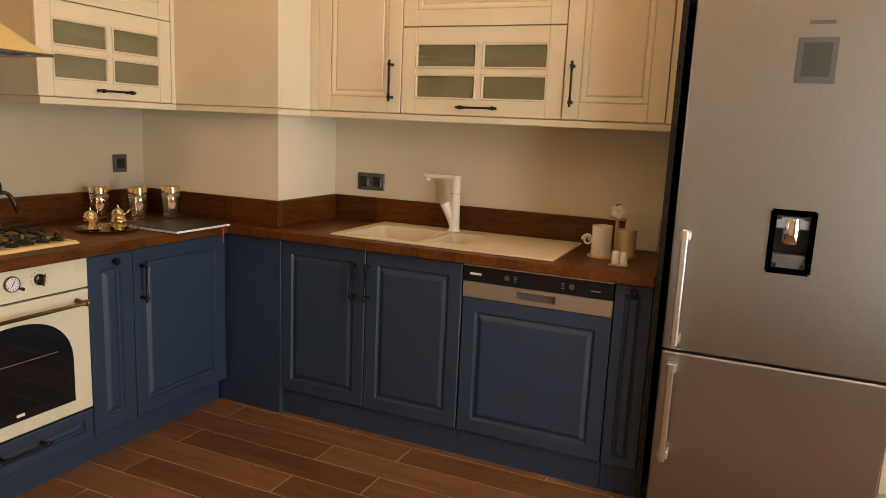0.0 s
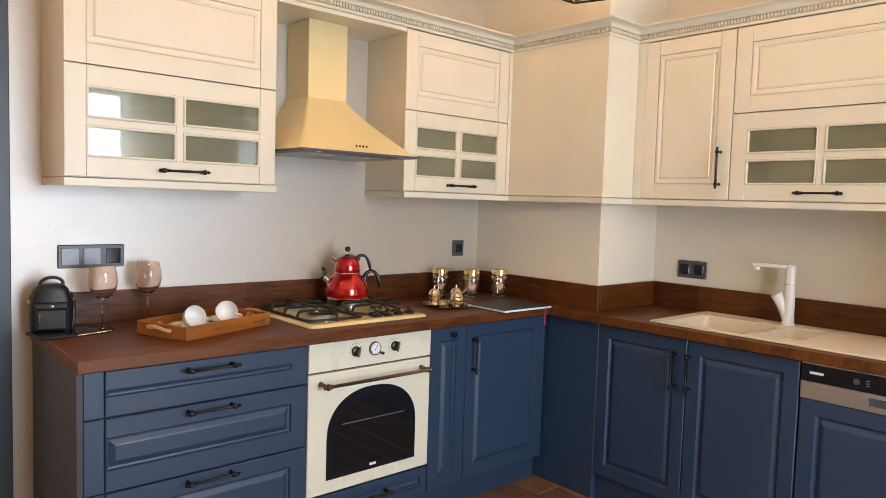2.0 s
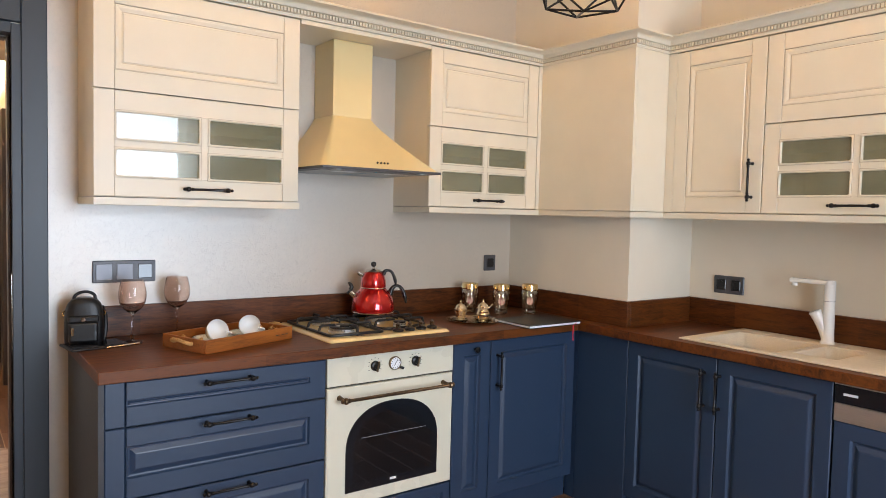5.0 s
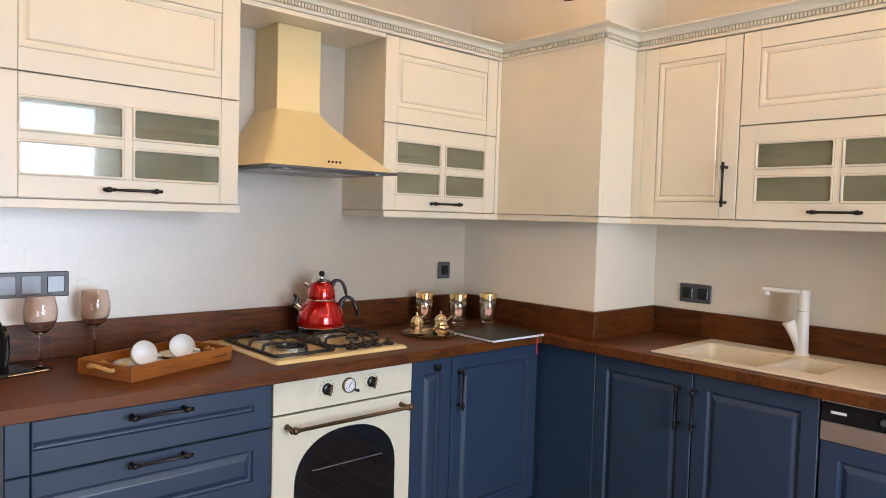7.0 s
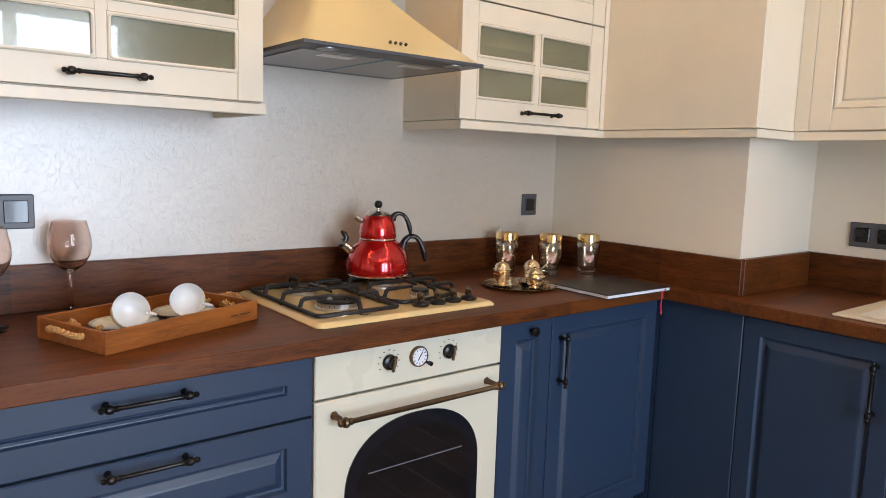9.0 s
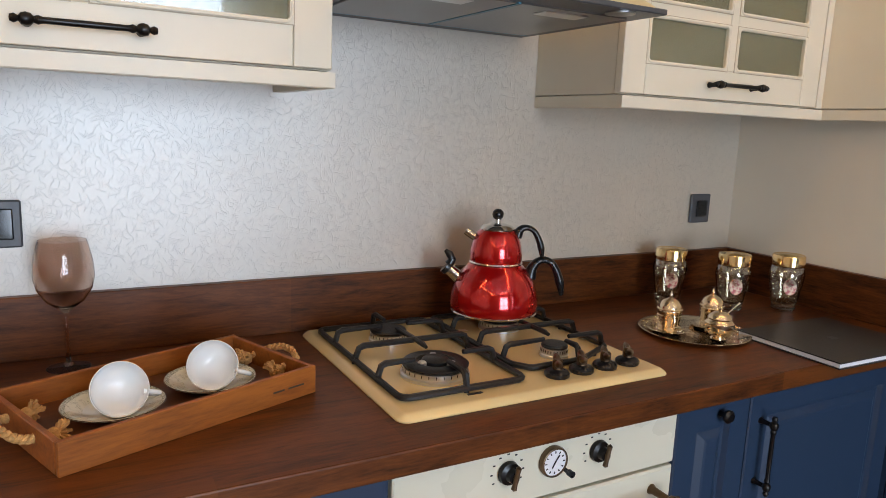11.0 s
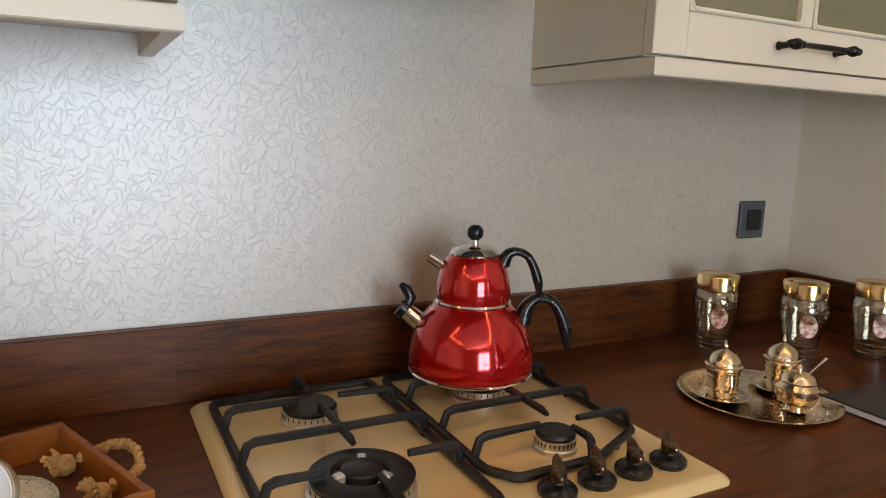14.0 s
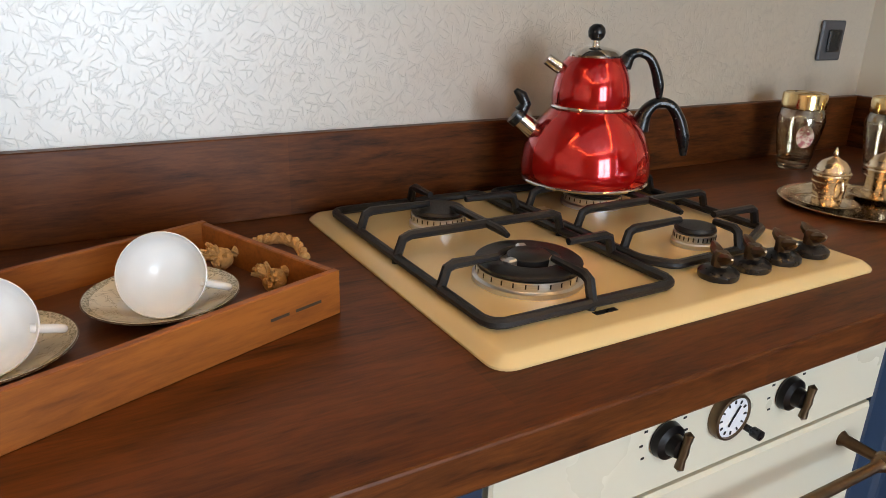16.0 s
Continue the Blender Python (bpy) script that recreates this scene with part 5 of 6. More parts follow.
# spouts point along -x, grips along +x
sp = smooth_part("spout", tube([(-0.070, 0, 0.068), (-0.088, 0, 0.082), (-0.106, 0, 0.097)], [0.0165, 0.0155, 0.0145], 20), CHROME, lower, "short chrome spout")
smooth_part("whistle_collar", tube([(-0.104, 0, 0.0955), (-0.113, 0, 0.1030)], [0.0165, 0.0165], 20), BLACK, sp, "black whistle cap")
smooth_part("whistle_lever", tube([(-0.104, 0, 0.108), (-0.097, 0, 0.120), (-0.104, 0, 0.133), (-0.114, 0, 0.142)], [0.011, 0.009, 0.009, 0.004], 10), BLACK, sp, "black whistle lever")
smooth_part("spout", tube([(-0.040, 0, 0.172), (-0.055, 0, 0.181), (-0.070, 0, 0.191)], [0.0105, 0.0098, 0.0092], 18), CHROME, upper, "short chrome spout")
smooth_part("grip", bow([(0.078, 0, 0.084), (0.084, 0, 0.110), (0.100, 0, 0.127), (0.121, 0, 0.125), (0.137, 0, 0.104), (0.147, 0, 0.074), (0.152, 0, 0.044)], [0.015, 0.011, 0.0085, 0.0080, 0.0090, 0.0100, 0.005], 12, 1.35), BLACK, lower, "curved black grip")
smooth_part("grip", bow([(0.044, 0, 0.182), (0.052, 0, 0.199), (0.066, 0, 0.204), (0.082, 0, 0.197), (0.093, 0, 0.178), (0.100, 0, 0.156), (0.103, 0, 0.136)], [0.012, 0.009, 0.0068, 0.0065, 0.0072, 0.0080, 0.0045], 12, 1.35), BLACK, upper, "curved black grip")

# ---- wooden tray with two cups ----
TA = math.degrees(math.atan2(-0.385, 0.15))          # long side of the tray
tray_m = pose(0.332, -2.2235, CT, 0, 0, TA + 90)      # local y along the long side
tray = thing("serving_tray", "orange-brown wooden tray with jute rope handles", "tray", tray_m)
TL, TW, TH = 0.415, 0.242, 0.048
part("floor", box(-TW / 2 + 0.009, TW / 2 - 0.009, -TL / 2 + 0.009, TL / 2 - 0.009, 0.002, 0.010), TRAYFLOOR, tray)
for x in (-TW / 2, TW / 2 - 0.009):
    part("side", box(x, x + 0.009, -TL / 2, TL / 2, 0, TH, 0.0012), TRAYWOOD, tray)
for y in (-TL / 2, TL / 2 - 0.009):
    part("side", box(-TW / 2 + 0.0095, TW / 2 - 0.0095, y, y + 0.009, 0, TH - 0.001, 0.0012), TRAYWOOD, tray)


def rope(points, r, parent, name="rope_handle"):
    """Two twisted strands."""
    pts = []
    for a, b in zip(points, points[1:]):
        pts += [Vector(a).lerp(Vector(b), k / 10) for k in range(10)]
    pts.append(Vector(points[-1]))
    bm = bmesh.new()
    for ph in (0, math.pi):
        tube([p + 0.45 * r * Vector((math.cos(k * 0.75 + ph), 0, math.sin(k * 0.75 + ph))) for k, p in enumerate(pts)], r * 0.68, 8, bm)
    return smooth_part(name, bm, ROPE, parent, "twisted jute rope handle")


for s in (-1, 1):
    e = s * TL / 2
    rope([(-0.045, e - s * 0.012, 0.028), (-0.045, e + s * 0.010, 0.030), (-0.038, e + s * 0.024, 0.036), (-0.014, e + s * 0.032, 0.043), (0.014, e + s * 0.032, 0.043), (0.038, e + s * 0.024, 0.036), (0.045, e + s * 0.010, 0.030), (0.045, e - s * 0.012, 0.028)], 0.0066, tray)
    for x in (-0.047, 0.047):
        # frayed knots inside
        bm = lathe([(0, -0.012), (0.010, -0.009), (0.0135, 0), (0.011, 0.008), (0, 0.012)], 12, m=pose(x, e - s * 0.026, 0.024, 90, 0, 0))
        rnd = random.Random(7 + int(x * 1000) + s)
        for k in range(20):
            a, b = rnd.uniform(0, 6.28), rnd.uniform(-0.9, 1.0)
            d = Vector((math.cos(a) * 0.7, -s * (0.5 + 0.5 * b), abs(math.sin(a)) * 0.75)).normalized()
            p = Vector((x, e - s * 0.028, 0.023))
            tube([p, p + d * 0.014 + Vector((0, 0, 0.002)), p + d * rnd.uniform(0.019, 0.026)], [0.0032, 0.0030, 0.0022], 5, bm)
        smooth_part("rope_knot", bm, ROPE, tray, "frayed jute knot")
for a, w in ((0.088, 0.026), (0.058, 0.036)):
    part("burnt_mark", box(TW / 2 - 0.0002, TW / 2 + 0.0004, TL / 2 - a, TL / 2 - a + w - 0.004, 0.0205, 0.0235), DARKWOOD, tray, "small burnt-in mark")

cup_prof = [(0, 0.004), (0.016, 0.004), (0.018, 0.0), (0.021, 0.0), (0.0215, 0.004), (0.028, 0.008), (0.037, 0.020), (0.0425, 0.036), (0.0445, 0.054), (0.0450, 0.060), (0.0440, 0.0605), (0.0430, 0.054), (0.0410, 0.036), (0.0365, 0.0245), (0.030, 0.0165), (0.022, 0.0115), (0.012, 0.0090), (0, 0.0083)]


def cup_and_saucer(lx, ly, tip, turn):
    z = 0.0105
    sc = thing("saucer", "patterned porcelain saucer lying in the wooden tray", "saucer", tray_m @ pose(lx - 0.002, ly + 0.008, z, 0, 0, 20), "saucers in the tray")
    smooth_part("plate", lathe([(0, 0.003), (0.022, 0.003), (0.024, 0.0), (0.027, 0.0), (0.030, 0.003), (0.052, 0.008), (0.072, 0.0175), (0.0735, 0.019), (0.072, 0.020), (0.050, 0.0115), (0.028, 0.0065), (0, 0.006)], 48), IVORY, sc)
    smooth_part("printed_rim", lathe([(0.0715, 0.0201), (0.050, 0.0118), (0.041, 0.0094), (0.041, 0.0090), (0.050, 0.0113), (0.0715, 0.0196)], 48, closed=True), PRINTED, sc, "grey printed rim")
    smooth_part("border", lathe([(0.0716, 0.0203), (0.0655, 0.0178), (0.0655, 0.0174), (0.0716, 0.0199)], 48, closed=True), BORDER, sc, "fine dark printed border")
    smooth_part("rim_line", tube([(0.0728 * math.cos(radians(10 * k)), 0.0728 * math.sin(radians(10 * k)), 0.0192) for k in range(36)], 0.0008, 6, loop=True), BRONZE, sc, "thin dark rim line")
    m = Matrix.Translation(tray_m.translation + tray_m.to_3x3() @ Vector((lx, ly, z)) + Vector((0.0065, 0.011, 0))) @ pose(0, 0, CUP_Z, 0, 0, turn) @ pose(0, 0, 0, tip, 0, 0) @ pose(0, 0, -0.027, 0, 0, -14)
    cp = thing("teacup", "white porcelain teacup tipped on its side over a saucer", "cup", m, "cups in the tray")
    smooth_part("cup", lathe([(r * 0.90, z * 0.90) for r, z in cup_prof], 44), PORCELAIN, cp)
    smooth_part("band", lathe([(r * 0.90, z * 0.90) for r, z in ((0.0285, 0.0078), (0.0375, 0.0196), (0.0430, 0.0357), (0.0450, 0.0535), (0.0446, 0.0536), (0.0426, 0.0359), (0.0370, 0.0200), (0.0280, 0.0084))], 44, closed=True), PRINTED, cp, "grey printed pattern")
    smooth_part("handle", bow([(0.035, 0, 0.042), (0.048, 0, 0.044), (0.058, 0, 0.037), (0.056, 0, 0.024), (0.044, 0, 0.016), (0.030, 0, 0.014)], [0.004, 0.0038, 0.0038, 0.0038, 0.0038, 0.004], 10), PORCELAIN, cp)


# both mouths lean towards the free end and the room
cup_and_saucer(0.006, 0.072, 68, CUP_TURN)
cup_and_saucer(0.002, -0.088, 66, CUP_TURN + 24)

# ---- wine glasses ----
bowl_prof = [(0, 0.1045), (0.005, 0.104), (0.014, 0.112), (0.032, 0.126), (0.045, 0.148), (0.0495, 0.170), (0.048, 0.195), (0.042, 0.222), (0.0385, 0.234),
             (0.0375, 0.234), (0.041, 0.221), (0.0468, 0.195), (0.0483, 0.170), (0.0438, 0.149), (0.031, 0.1275), (0.013, 0.114), (0, 0.111)]
g = thing("wine_glass", "smoky rose wine glass standing empty by the upstand", "wine glass", pose(0.162, -2.535, CT), "wine glasses")
smooth_part("bowl", lathe(bowl_prof, 48), ROSE, g)
smooth_part("stem", lathe([(0, 0.006), (0.0095, 0.0062), (0.0045, 0.012), (0.0036, 0.03), (0.0036, 0.095), (0.0048, 0.1035), (0, 0.104)], 20), ROSE, g)
smooth_part("foot", lathe([(0, 0.0), (0.034, 0.0), (0.036, 0.0015), (0.030, 0.003), (0.010, 0.0058), (0, 0.0058)], 40), ROSE, g)
copy_thing(g, pose(0.090, -2.354, CT))

# ---- small black backpack, tablet and pen ----
bag = thing("handbag", "small black leather backpack standing against the wall", "bag", pose(0.115, -2.690, CT, 0, 0, 78))
bag.scale = (0.97, 1.0, 0.90)
bb = bmesh.new()
segs = 20
levels = [(0.000, 0.90), (0.010, 1.0), (0.05, 1.03), (0.10, 1.02), (0.14, 0.97), (0.165, 0.86), (0.182, 0.66), (0.190, 0.35)]
rr = []
for z, f in levels:
    rr.append([bb.verts.new((0.066 * f * math.copysign(abs(math.cos(a)) ** 0.55, math.cos(a)), 0.042 * (0.55 + 0.45 * f) * math.copysign(abs(math.sin(a)) ** 0.55, math.sin(a)), z)) for a in (2 * math.pi * (k + 0.5) / segs for k in range(segs))])
for a, b in zip(rr, rr[1:]):
    for k in range(segs):
        j = (k + 1) % segs
        bb.faces.new((a[k], a[j], b[j], b[k]))
bb.faces.new(rr[0][::-1])
bb.faces.new(rr[-1])
smooth_part("body", bb, LEATHER, bag)
part("front_pocket", box(-0.050, 0.050, -0.060, -0.036, 0.012, 0.098, 0.012, segs=3), LEATHER, bag, "zipped front pocket")
part("flap", box(-0.052, 0.052, -0.058, -0.036, 0.094, 0.122, 0.008, segs=2), LEATHER, bag, "pocket flap")
smooth_part("badge", lathe([(0.008, 0), (0.008, 0.003), (0, 0.004)], 14, m=pose(0.0, -0.0575, 0.108, 90, 0, 0)), CHROME, bag, "small round metal badge")
part("zip_pull", box(-0.040, -0.030, -0.064, -0.059, 0.044, 0.076, 0.002), CHROME, bag, "metal zip pull")
smooth_part("carry_loop", bow([(-0.036, 0.0, 0.178), (-0.030, 0.0, 0.198), (-0.010, 0.0, 0.211), (0.014, 0.0, 0.212), (0.034, 0.0, 0.200), (0.038, 0.0, 0.178)], [0.0062] * 6, 10), LEATHER, bag)
smooth_part("strap", tube([(0.060, 0.02, 0.15), (0.072, 0.03, 0.11), (0.074, 0.03, 0.05), (0.066, 0.02, 0.006)], 0.007, 8), LEATHER, bag)
for x in (-0.066, 0.066):
    smooth_part("side_ring", tube([(x, 0.0, 0.135), (x * 1.08, 0.004, 0.130), (x * 1.08, 0.004, 0.120), (x, 0.0, 0.115)], 0.003, 8), GOLD, bag)
tab = thing("tablet", "black tablet in a cover lying on the worktop", "tablet", pose(0.185, -2.665, CT, 0, 0, 8))
part("cover", box(-0.07, 0.07, -0.10, 0.10, 0.0, 0.009, 0.003), LEATHER, tab)
part("screen", box(-0.06, 0.06, -0.09, 0.09, 0.009, 0.0105, 0.001), BLACK_GLASS, tab)
pen = thing("pen", "slim silver pen lying beside the tablet", "pen", pose(0.235, -2.575, CT + 0.005, 0, 0, 5))
smooth_part("barrel", tube([(0.02, -0.07, 0), (-0.005, 0.05, 0)], 0.0045, 10), CHROME, pen)
smooth_part("tip", tube([(-0.005, 0.05, 0), (-0.0085, 0.066, -0.0005)], [0.0042, 0.001], 10), BLACK, pen)

# ---- switches and sockets ----


def plate(label, m, n, fills, category):
    p = thing("wall_switch" if category == "switch" else "wall_socket", label, category, m)
    w = 0.0745 * n
    part("frame", box(-0.003, w + 0.003, -0.009, 0.0, -0.003, 0.083, 0.003), GREY_PLATE, p)
    for k, f in enumerate(fills):
        x = 0.0745 * k
        if f == "rocker":
            part("rocker", box(x + 0.008, x + 0.067, -0.014, -0.008, 0.009, 0.071, 0.002), GREY_SILVER, p, "silver rocker")
        elif f == "dark":
            part("rocker", box(x + 0.017, x + 0.061, -0.015, -0.008, 0.016, 0.064, 0.003), BLACK, p, "black rocker")
        elif f == "screen":
            part("display", box(x + 0.011, x + 0.064, -0.012, -0.008, 0.012, 0.068, 0.002), BLACK_GLASS, p, "glossy black display")
        else:
            part("socket_cover", box(x + 0.014, x + 0.064, -0.015, -0.008, 0.015, 0.065, 0.004), BLACK, p, "black socket cover")
            smooth_part("socket_hole", lathe([(0.019, 0.0), (0.019, 0.002), (0.017, 0.0025), (0.016, 0.0005), (0, 0.0005)], 20, m=pose(x + 0.039, -0.015, 0.040, 90, 0, 0)), BLACK, p)


plate("triple anthracite plate with two silver rockers and a display", COOK(-2.642, 1.099, 0.0005), 3, ("rocker", "rocker", "screen"), "switch")
plate("single anthracite wall switch", COOK(-0.705, 1.091, 0.0005), 1, ("dark",), "switch")
plate("double anthracite socket with black covers", RUN(0.978, 1.045, YS - 0.0005), 2, ("socket", "socket"), "socket")

# ---- jars ----


def jar(x, y, turn):
    j = thing("storage_jar", "clear glass jar with a gold screw lid and rose motif", "jar", pose(x, y, CT, 0, 0, turn), "glass jars")
    body = [(0, 0.0), (0.028, 0.0), (0.032, 0.004), (0.031, 0.014), (0.034, 0.024), (0.0425, 0.072), (0.0465, 0.098), (0.0450, 0.108), (0.040, 0.119), (0.038, 0.124), (0.036, 0.124), (0.0375, 0.118), (0.042, 0.107), (0.0435, 0.098), (0.040, 0.072), (0.031, 0.026), (0, 0.016)]
    smooth_part("glass", lathe(body, 12), CLEAR, j)
    lid = smooth_part("lid", lathe([(0.0405, 0.122), (0.0420, 0.123), (0.0420, 0.149), (0.0410, 0.1515), (0.038, 0.1525), (0.036, 0.1510), (0, 0.1510)], 40), GOLD, j, "gold screw lid")
    smooth_part("rosette", lathe([(0.030, 0.1510), (0.026, 0.1535), (0.020, 0.1515), (0.014, 0.1540), (0, 0.1545)], 28), GOLD, lid)
    smooth_part("motif", lathe([(0.0175, 0.0), (0.0175, 0.0012), (0, 0.0016)], 28, m=pose(0.0400, 0.0, 0.070, 0, 81, 0) @ Matrix.Diagonal((1.25, 0.95, 1, 1))), PINK, j, "oval rose motif")
    return j


jar(0.115, -0.887, -38)
jar(0.230, -0.772, -38)
jar(0.287, -0.626, -40)

# ---- round tray with a coffee set ----
ct = thing("round_tray", "round engraved silver tray on the worktop", "tray", pose(0.360, -1.057, CT))
smooth_part("plate", lathe([(0, 0.0015), (0.100, 0.0015), (0.104, 0.0), (0.120, 0.006), (0.1265, 0.0085), (0.1275, 0.0100), (0.1255, 0.0105), (0.117, 0.0085), (0.103, 0.004), (0, 0.004)], 64), SILVER, ct)


def coffee_cup(x, y, turn):
    z = CT + 0.0042
    s = thing("coffee_saucer", "small engraved metal saucer on the round tray", "saucer", pose(x, y, z), "coffee saucers")
    smooth_part("plate", lathe([(0, 0.001), (0.026, 0.001), (0.028, 0.0), (0.045, 0.006), (0.048, 0.0085), (0.0465, 0.009), (0.028, 0.0035), (0, 0.0035)], 40), SILVER, s)
    c = thing("coffee_cup", "lidded engraved silver coffee cup with a finial", "cup", pose(x, y, z + 0.0036, 0, 0, turn), "coffee cups")
    smooth_part("cup", lathe([(0, 0.0), (0.021, 0.0), (0.023, 0.004), (0.0225, 0.010), (0.0245, 0.022), (0.0265, 0.044), (0.0285, 0.048), (0.0275, 0.051), (0, 0.051)], 32), SILVER, c)
    for z0 in (0.011, 0.036):
        smooth_part("band", lathe([(0.0225 + 0.08 * z0, z0), (0.0250 + 0.08 * z0, z0 + 0.0015), (0.0225 + 0.08 * z0, z0 + 0.003)], 32), SILVER, c)
    smooth_part("lid", lathe([(0.0285, 0.051), (0.030, 0.053), (0.027, 0.055), (0.025, 0.062), (0.018, 0.071), (0.008, 0.076), (0.0035, 0.079), (0.0045, 0.083), (0.003, 0.087), (0.001, 0.093), (0, 0.095)], 32), SILVER, c, "domed lid with finial")
    smooth_part("handle", tube([(0.024, 0, 0.042), (0.036, 0, 0.043), (0.040, 0, 0.030), (0.034, 0, 0.018), (0.024, 0, 0.014)], 0.0028, 8), SILVER, c)


coffee_cup(0.338, -1.118, -30)
coffee_cup(0.352, -0.992, 100)
sb = thing("sugar_bowl", "round silver sugar bowl with a spoon handle", "bowl", pose(0.428, -1.055, CT + 0.0042))
smooth_part("bowl", lathe([(0, 0.0), (0.014, 0.0), (0.018, 0.003), (0.013, 0.008), (0.026, 0.016), (0.0335, 0.028), (0.033, 0.040), (0.026, 0.048), (0.027, 0.051), (0, 0.051)], 32), SILVER, sb)
smooth_part("lid", lathe([(0.0275, 0.051), (0.024, 0.058), (0.014, 0.064), (0.004, 0.066), (0.005, 0.071), (0.002, 0.076), (0, 0.077)], 28), SILVER, sb, "small domed lid")
smooth_part("spoon", tube([(0.0, 0.015, 0.052), (0.006, 0.035, 0.070), (0.010, 0.050, 0.082)], [0.002, 0.002, 0.0035], 8), SILVER, sb)
smooth_part("ring_handle", tube([(0.0, -0.033, 0.034), (0.0, -0.043, 0.038), (0.0, -0.044, 0.026), (0.0, -0.034, 0.022)], 0.0022, 8), SILVER, sb)

# ---- closed book with ribbon ----
book = thing("book", "large black hardback catalogue with white pages", "book", pose(0.545, -0.815, CT, 0, 0, -1.0))
BKW, BKL = 0.255, 0.325
part("pages", box(-BKW / 2 + 0.004, BKW / 2 - 0.004, -BKL / 2 + 0.004, BKL / 2 - 0.003, 0.0028, 0.0122), PAGES, book)
part("cover", box(-BKW / 2, BKW / 2, -BKL / 2, BKL / 2, 0.0, 0.0027, 0.0008), BOOK, book)
part("cover", box(-BKW / 2, BKW / 2, -BKL / 2, BKL / 2, 0.0123, 0.0150, 0.0008), BOOK, book)
part("cover_mark", box(-0.008, 0.012, -0.012, 0.012, 0.0149, 0.0153), GREY_PLATE, book, "small grey emblem")
ribbon = bmesh.new()
prev = None
for px, pz in ((0.10, 0.009), (0.128, 0.008), (0.134, 0.002), (0.1345, -0.02), (0.133, -0.045), (0.136, -0.072)):
    pair = [ribbon.verts.new((px, 0.130 - 0.03 * (px > 0.132), pz)), ribbon.verts.new((px, 0.137 - 0.03 * (px > 0.132), pz))]
    if prev:
        ribbon.faces.new((prev[0], prev[1], pair[1], pair[0]))
    prev = pair
ob = part("ribbon", ribbon, RIBBON, book, "red bookmark ribbon")
sl = ob.modifiers.new("thick", "SOLIDIFY")
sl.thickness = 0.0008

# ---- mugs by the fridge ----
# added block for the return upstand's end, its light put into the orange wood
tagged(part("wooden_board", box(2.492, 2.522, -0.110, -0.060, CT, CT + 0.150, 0.003), PALEWOOD), "orange wooden block standing for the lit end of the upstand", "board")
# board in the wall's own paint covers the right end of the upstand
board = tagged(part("cutting_board", box(2.345, 2.488, -0.072, -0.059, CT, CT + 0.155, 0.004), PAINT), "beige board standing against the upstand", "board")


def mug(x, y, r, h, material, label, turn, ring=True):
    m = thing("mug", label, "mug", pose(x, y, CT, 0, 0, turn))
    smooth_part("cup", lathe([(0, 0.0), (r * 0.95, 0.0), (r, 0.004), (r * 0.97, h * 0.5), (r, h), (r * 0.93, h), (r * 0.90, h * 0.5), (r * 0.86, 0.01), (0, 0.008)], 36), material, m)
    coil = [(-r - 0.016 - (0.022 - 0.0007 * k) * math.cos(radians(24 * k)), 0.0008 * k - 0.008, h * 0.52 + (0.024 - 0.0007 * k) * math.sin(radians(24 * k))) for k in range(25)]
    smooth_part("handle", tube(coil, 0.0048, 10), material, m, "coiled ring handle")
    part("coaster", lathe([(0, -0.0), (r * 1.3, 0.0), (r * 1.3, 0.006), (0, 0.006)], 30), PALEWOOD, m, "round wooden foot")
    return m


mug(2.297, -0.330, 0.041, 0.128, STONEWARE, "tall cream stoneware mug with a ring handle", 15)
mug(2.384, -0.268, 0.042, 0.112, CLAY, "tall beige stoneware mug", -110)
holder = thing("mug_stand", "small wooden stand with a white flower ornament", "stand", pose(2.338, -0.232, CT))
smooth_part("post", lathe([(0.045, 0), (0.045, 0.008), (0.008, 0.012), (0.008, 0.150), (0, 0.150)], 20), PALEWOOD, holder)
part("cross_bar", box(-0.035, 0.035, -0.008, 0.008, 0.142, 0.154, 0.002), PALEWOOD, holder)
bm = bmesh.new()
for k in range(5):
    a = 2 * math.pi * k / 5
    lathe([(0, -0.006), (0.012, -0.004), (0.015, 0), (0.012, 0.004), (0, 0.006)], 12, bm, pose(0.016 * math.cos(a), -0.012, 0.180 + 0.016 * math.sin(a), 90, 0, 0))
smooth_part("flower", bm, PORCELAIN, holder, "white flower ornament")
smooth_part("hook", tube([(-0.012, -0.012, 0.196), (-0.006, -0.013, 0.208), (0.008, -0.013, 0.208), (0.012, -0.012, 0.196)], 0.003, 8), BLACK_METAL, holder)
cr = thing("salt_and_pepper_set", "two small white shakers on a wooden foot", "shakers", pose(2.400, -0.490, CT, 0, 0, -12))
part("foot", box(-0.036, 0.036, -0.020, 0.020, 0, 0.007, 0.003), PALEWOOD, cr)
for x in (-0.0165, 0.0165):
    smooth_part("shaker", lathe([(0.014, 0.007), (0.0155, 0.010), (0.0135, 0.050), (0.010, 0.056), (0, 0.057)], 20, m=Matrix.Translation((x, 0, 0))), PORCELAIN, cr, "white shaker")

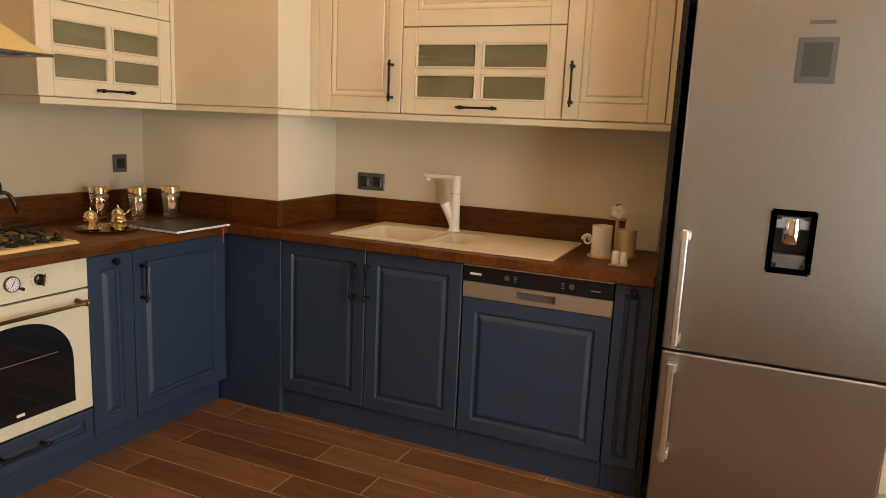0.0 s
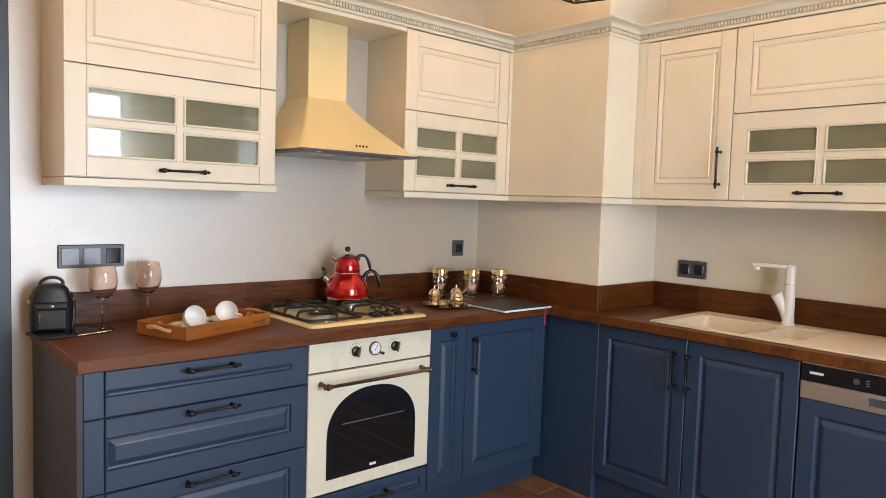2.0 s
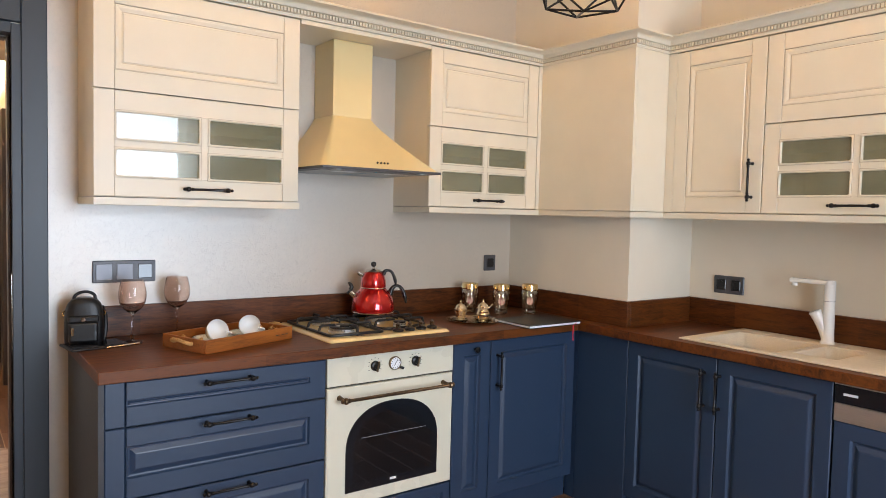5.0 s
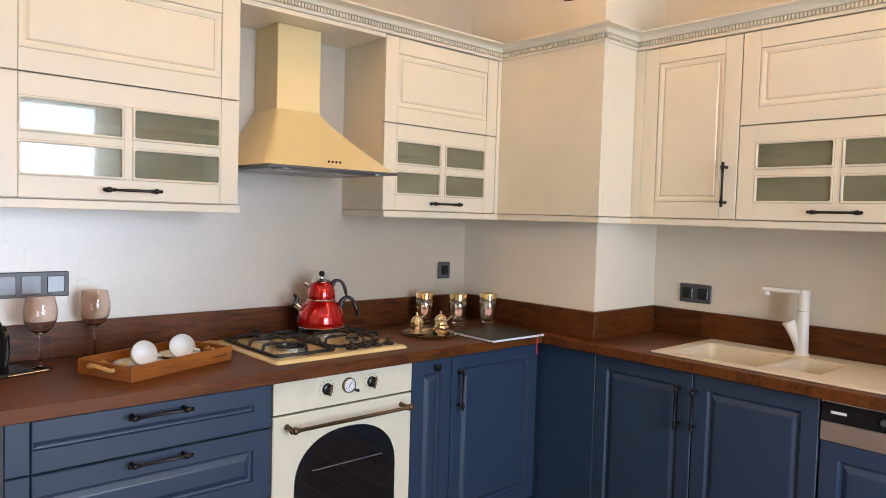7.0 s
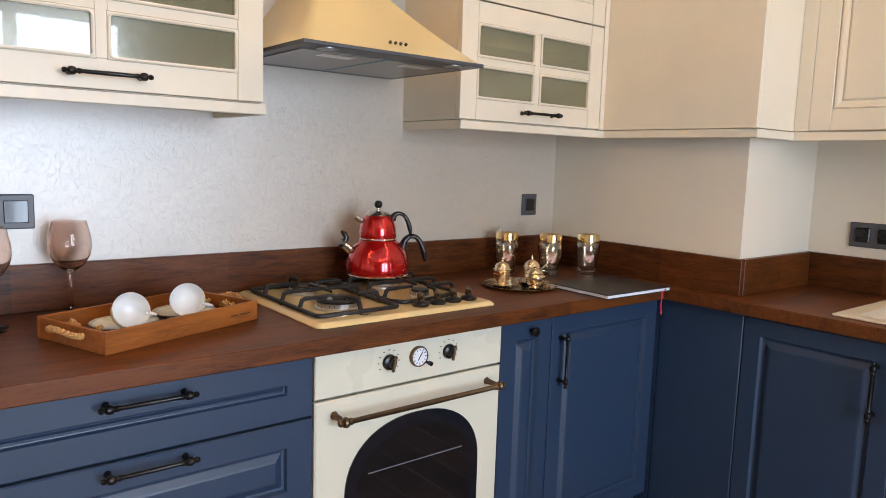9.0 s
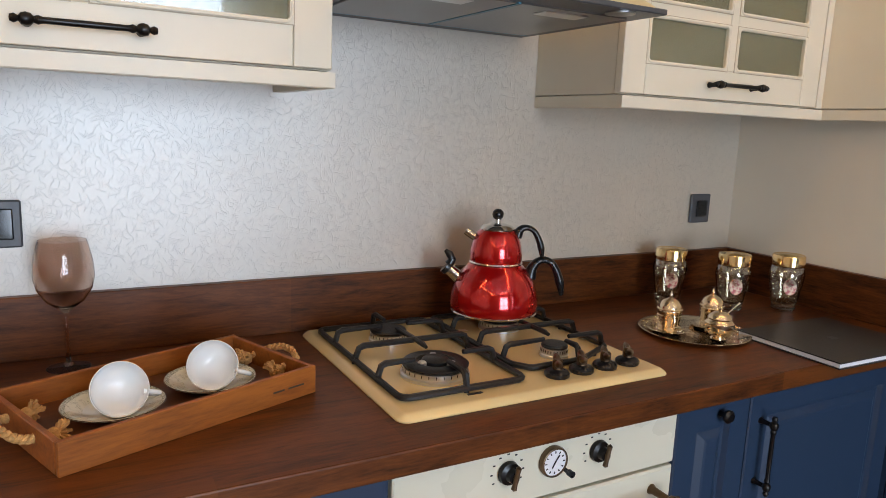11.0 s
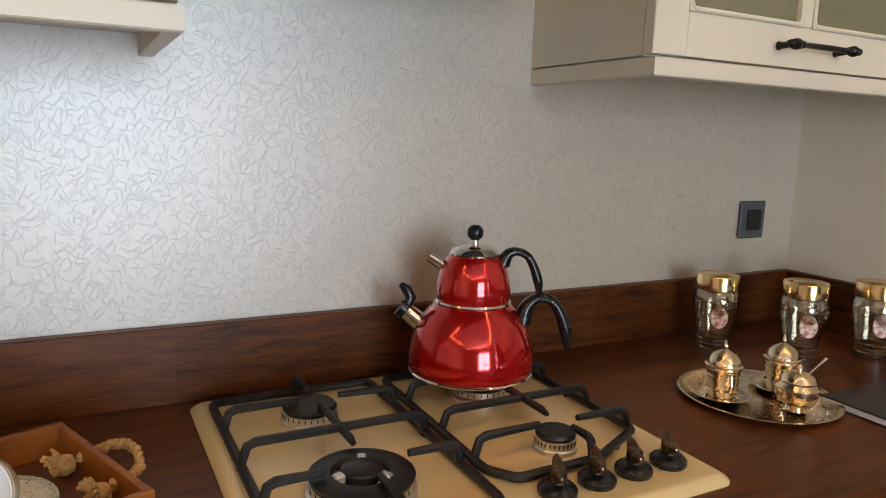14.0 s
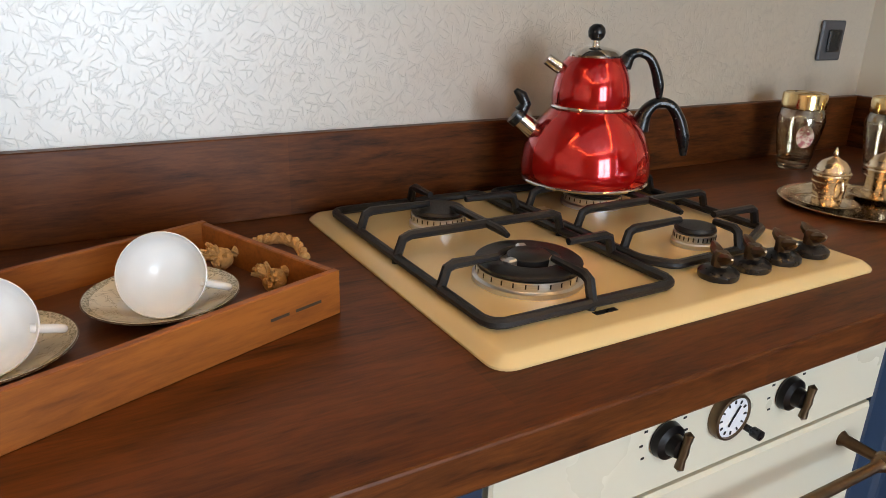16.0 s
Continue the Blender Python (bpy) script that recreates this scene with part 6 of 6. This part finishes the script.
# ---- wire pendant ----
pend = thing("pendant_lamp", "black geometric wire cage pendant with an amber bulb", "pendant lamp", PENDANT)
low = [Vector((0.105 * math.cos(radians(72 * k)), 0.105 * math.sin(radians(72 * k)), 0.0)) for k in range(5)]
mid = [Vector((0.150 * math.cos(radians(72 * k + 36)), 0.150 * math.sin(radians(72 * k + 36)), 0.085)) for k in range(5)]
upp = [Vector((0.060 * math.cos(radians(72 * k)), 0.060 * math.sin(radians(72 * k)), 0.235)) for k in range(5)]
hub = Vector((0, 0, -0.012))
for k in range(5):
    j = (k + 1) % 5
    for a, b in ((low[k], low[j]), (low[k], mid[k]), (low[j], mid[k]), (mid[k], mid[j]), (mid[k], upp[k]), (mid[k], upp[j]), (upp[k], upp[j]), (hub, low[k])):
        smooth_part("wire", tube([a, b], 0.0032, 6), BLACK_METAL, pend)
smooth_part("bulb", lathe([(0, 0.055), (0.018, 0.062), (0.030, 0.085), (0.030, 0.105), (0.016, 0.140), (0.013, 0.165)], 20), BULB, pend, "amber bulb")
smooth_part("lamp_holder", lathe([(0.018, 0.160), (0.020, 0.200), (0.014, 0.240), (0.004, 0.245)], 18), BLACK_METAL, pend)
smooth_part("cable", tube([(0, 0, 0.24), (0, 0, TOP - PENDANT.translation.z)], 0.003, 8), BLACK, pend)
smooth_part("ceiling_rose", lathe([(0.05, 0), (0.05, -0.02), (0, -0.022)], 24, m=pose(0, 0, TOP - PENDANT.translation.z)), BLACK_METAL, pend)

# ---- floor of wood-look tiles ----
floor = setting(new("floor"))
setting(part("floor_bed", box(-10.4, XW + 0.2, -5.3, 0.2, -0.12, -0.0025), GROUT))
tile_me = {}
PITCH, LONG = 0.148, 0.90


def plank(x0, x1, y0, y1):
    w, h = round(x1 - x0 - 0.005, 4), round(y1 - y0 - 0.005, 4)
    if w < 0.02 or h < 0.02:
        return
    if (w, h) not in tile_me:
        bm = box(-w / 2, w / 2, -h / 2, h / 2, -0.010, 0.0, 0.0012)
        me = bpy.data.meshes.new("tile")
        bm.to_mesh(me)
        bm.free()
        me.materials.append(TILE)
        tile_me[(w, h)] = me
    ob = new("tile", tile_me[(w, h)])
    ob.location = ((x0 + x1) / 2, (y0 + y1) / 2, 0)
    ob.parent = floor


def lay(xa, xb, ya, yb):
    row = math.floor((-0.595 - yb) / PITCH)
    while True:
        y1 = -0.595 - PITCH * row
        y0 = y1 - PITCH
        if y1 <= ya:
            break
        start = 0.71 if row % 2 == 0 else 0.405
        k = math.floor((xa - start) / LONG)
        while start + LONG * k < xb:
            a, b = max(xa, start + LONG * k), min(xb, start + LONG * (k + 1))
            plank(a, b, max(ya, y0), min(yb, y1))
            k += 1
        row += 1


lay(0.0, 4.2, -4.4, -0.5)
lay(-7.9, 0.0, -3.95, -2.66)
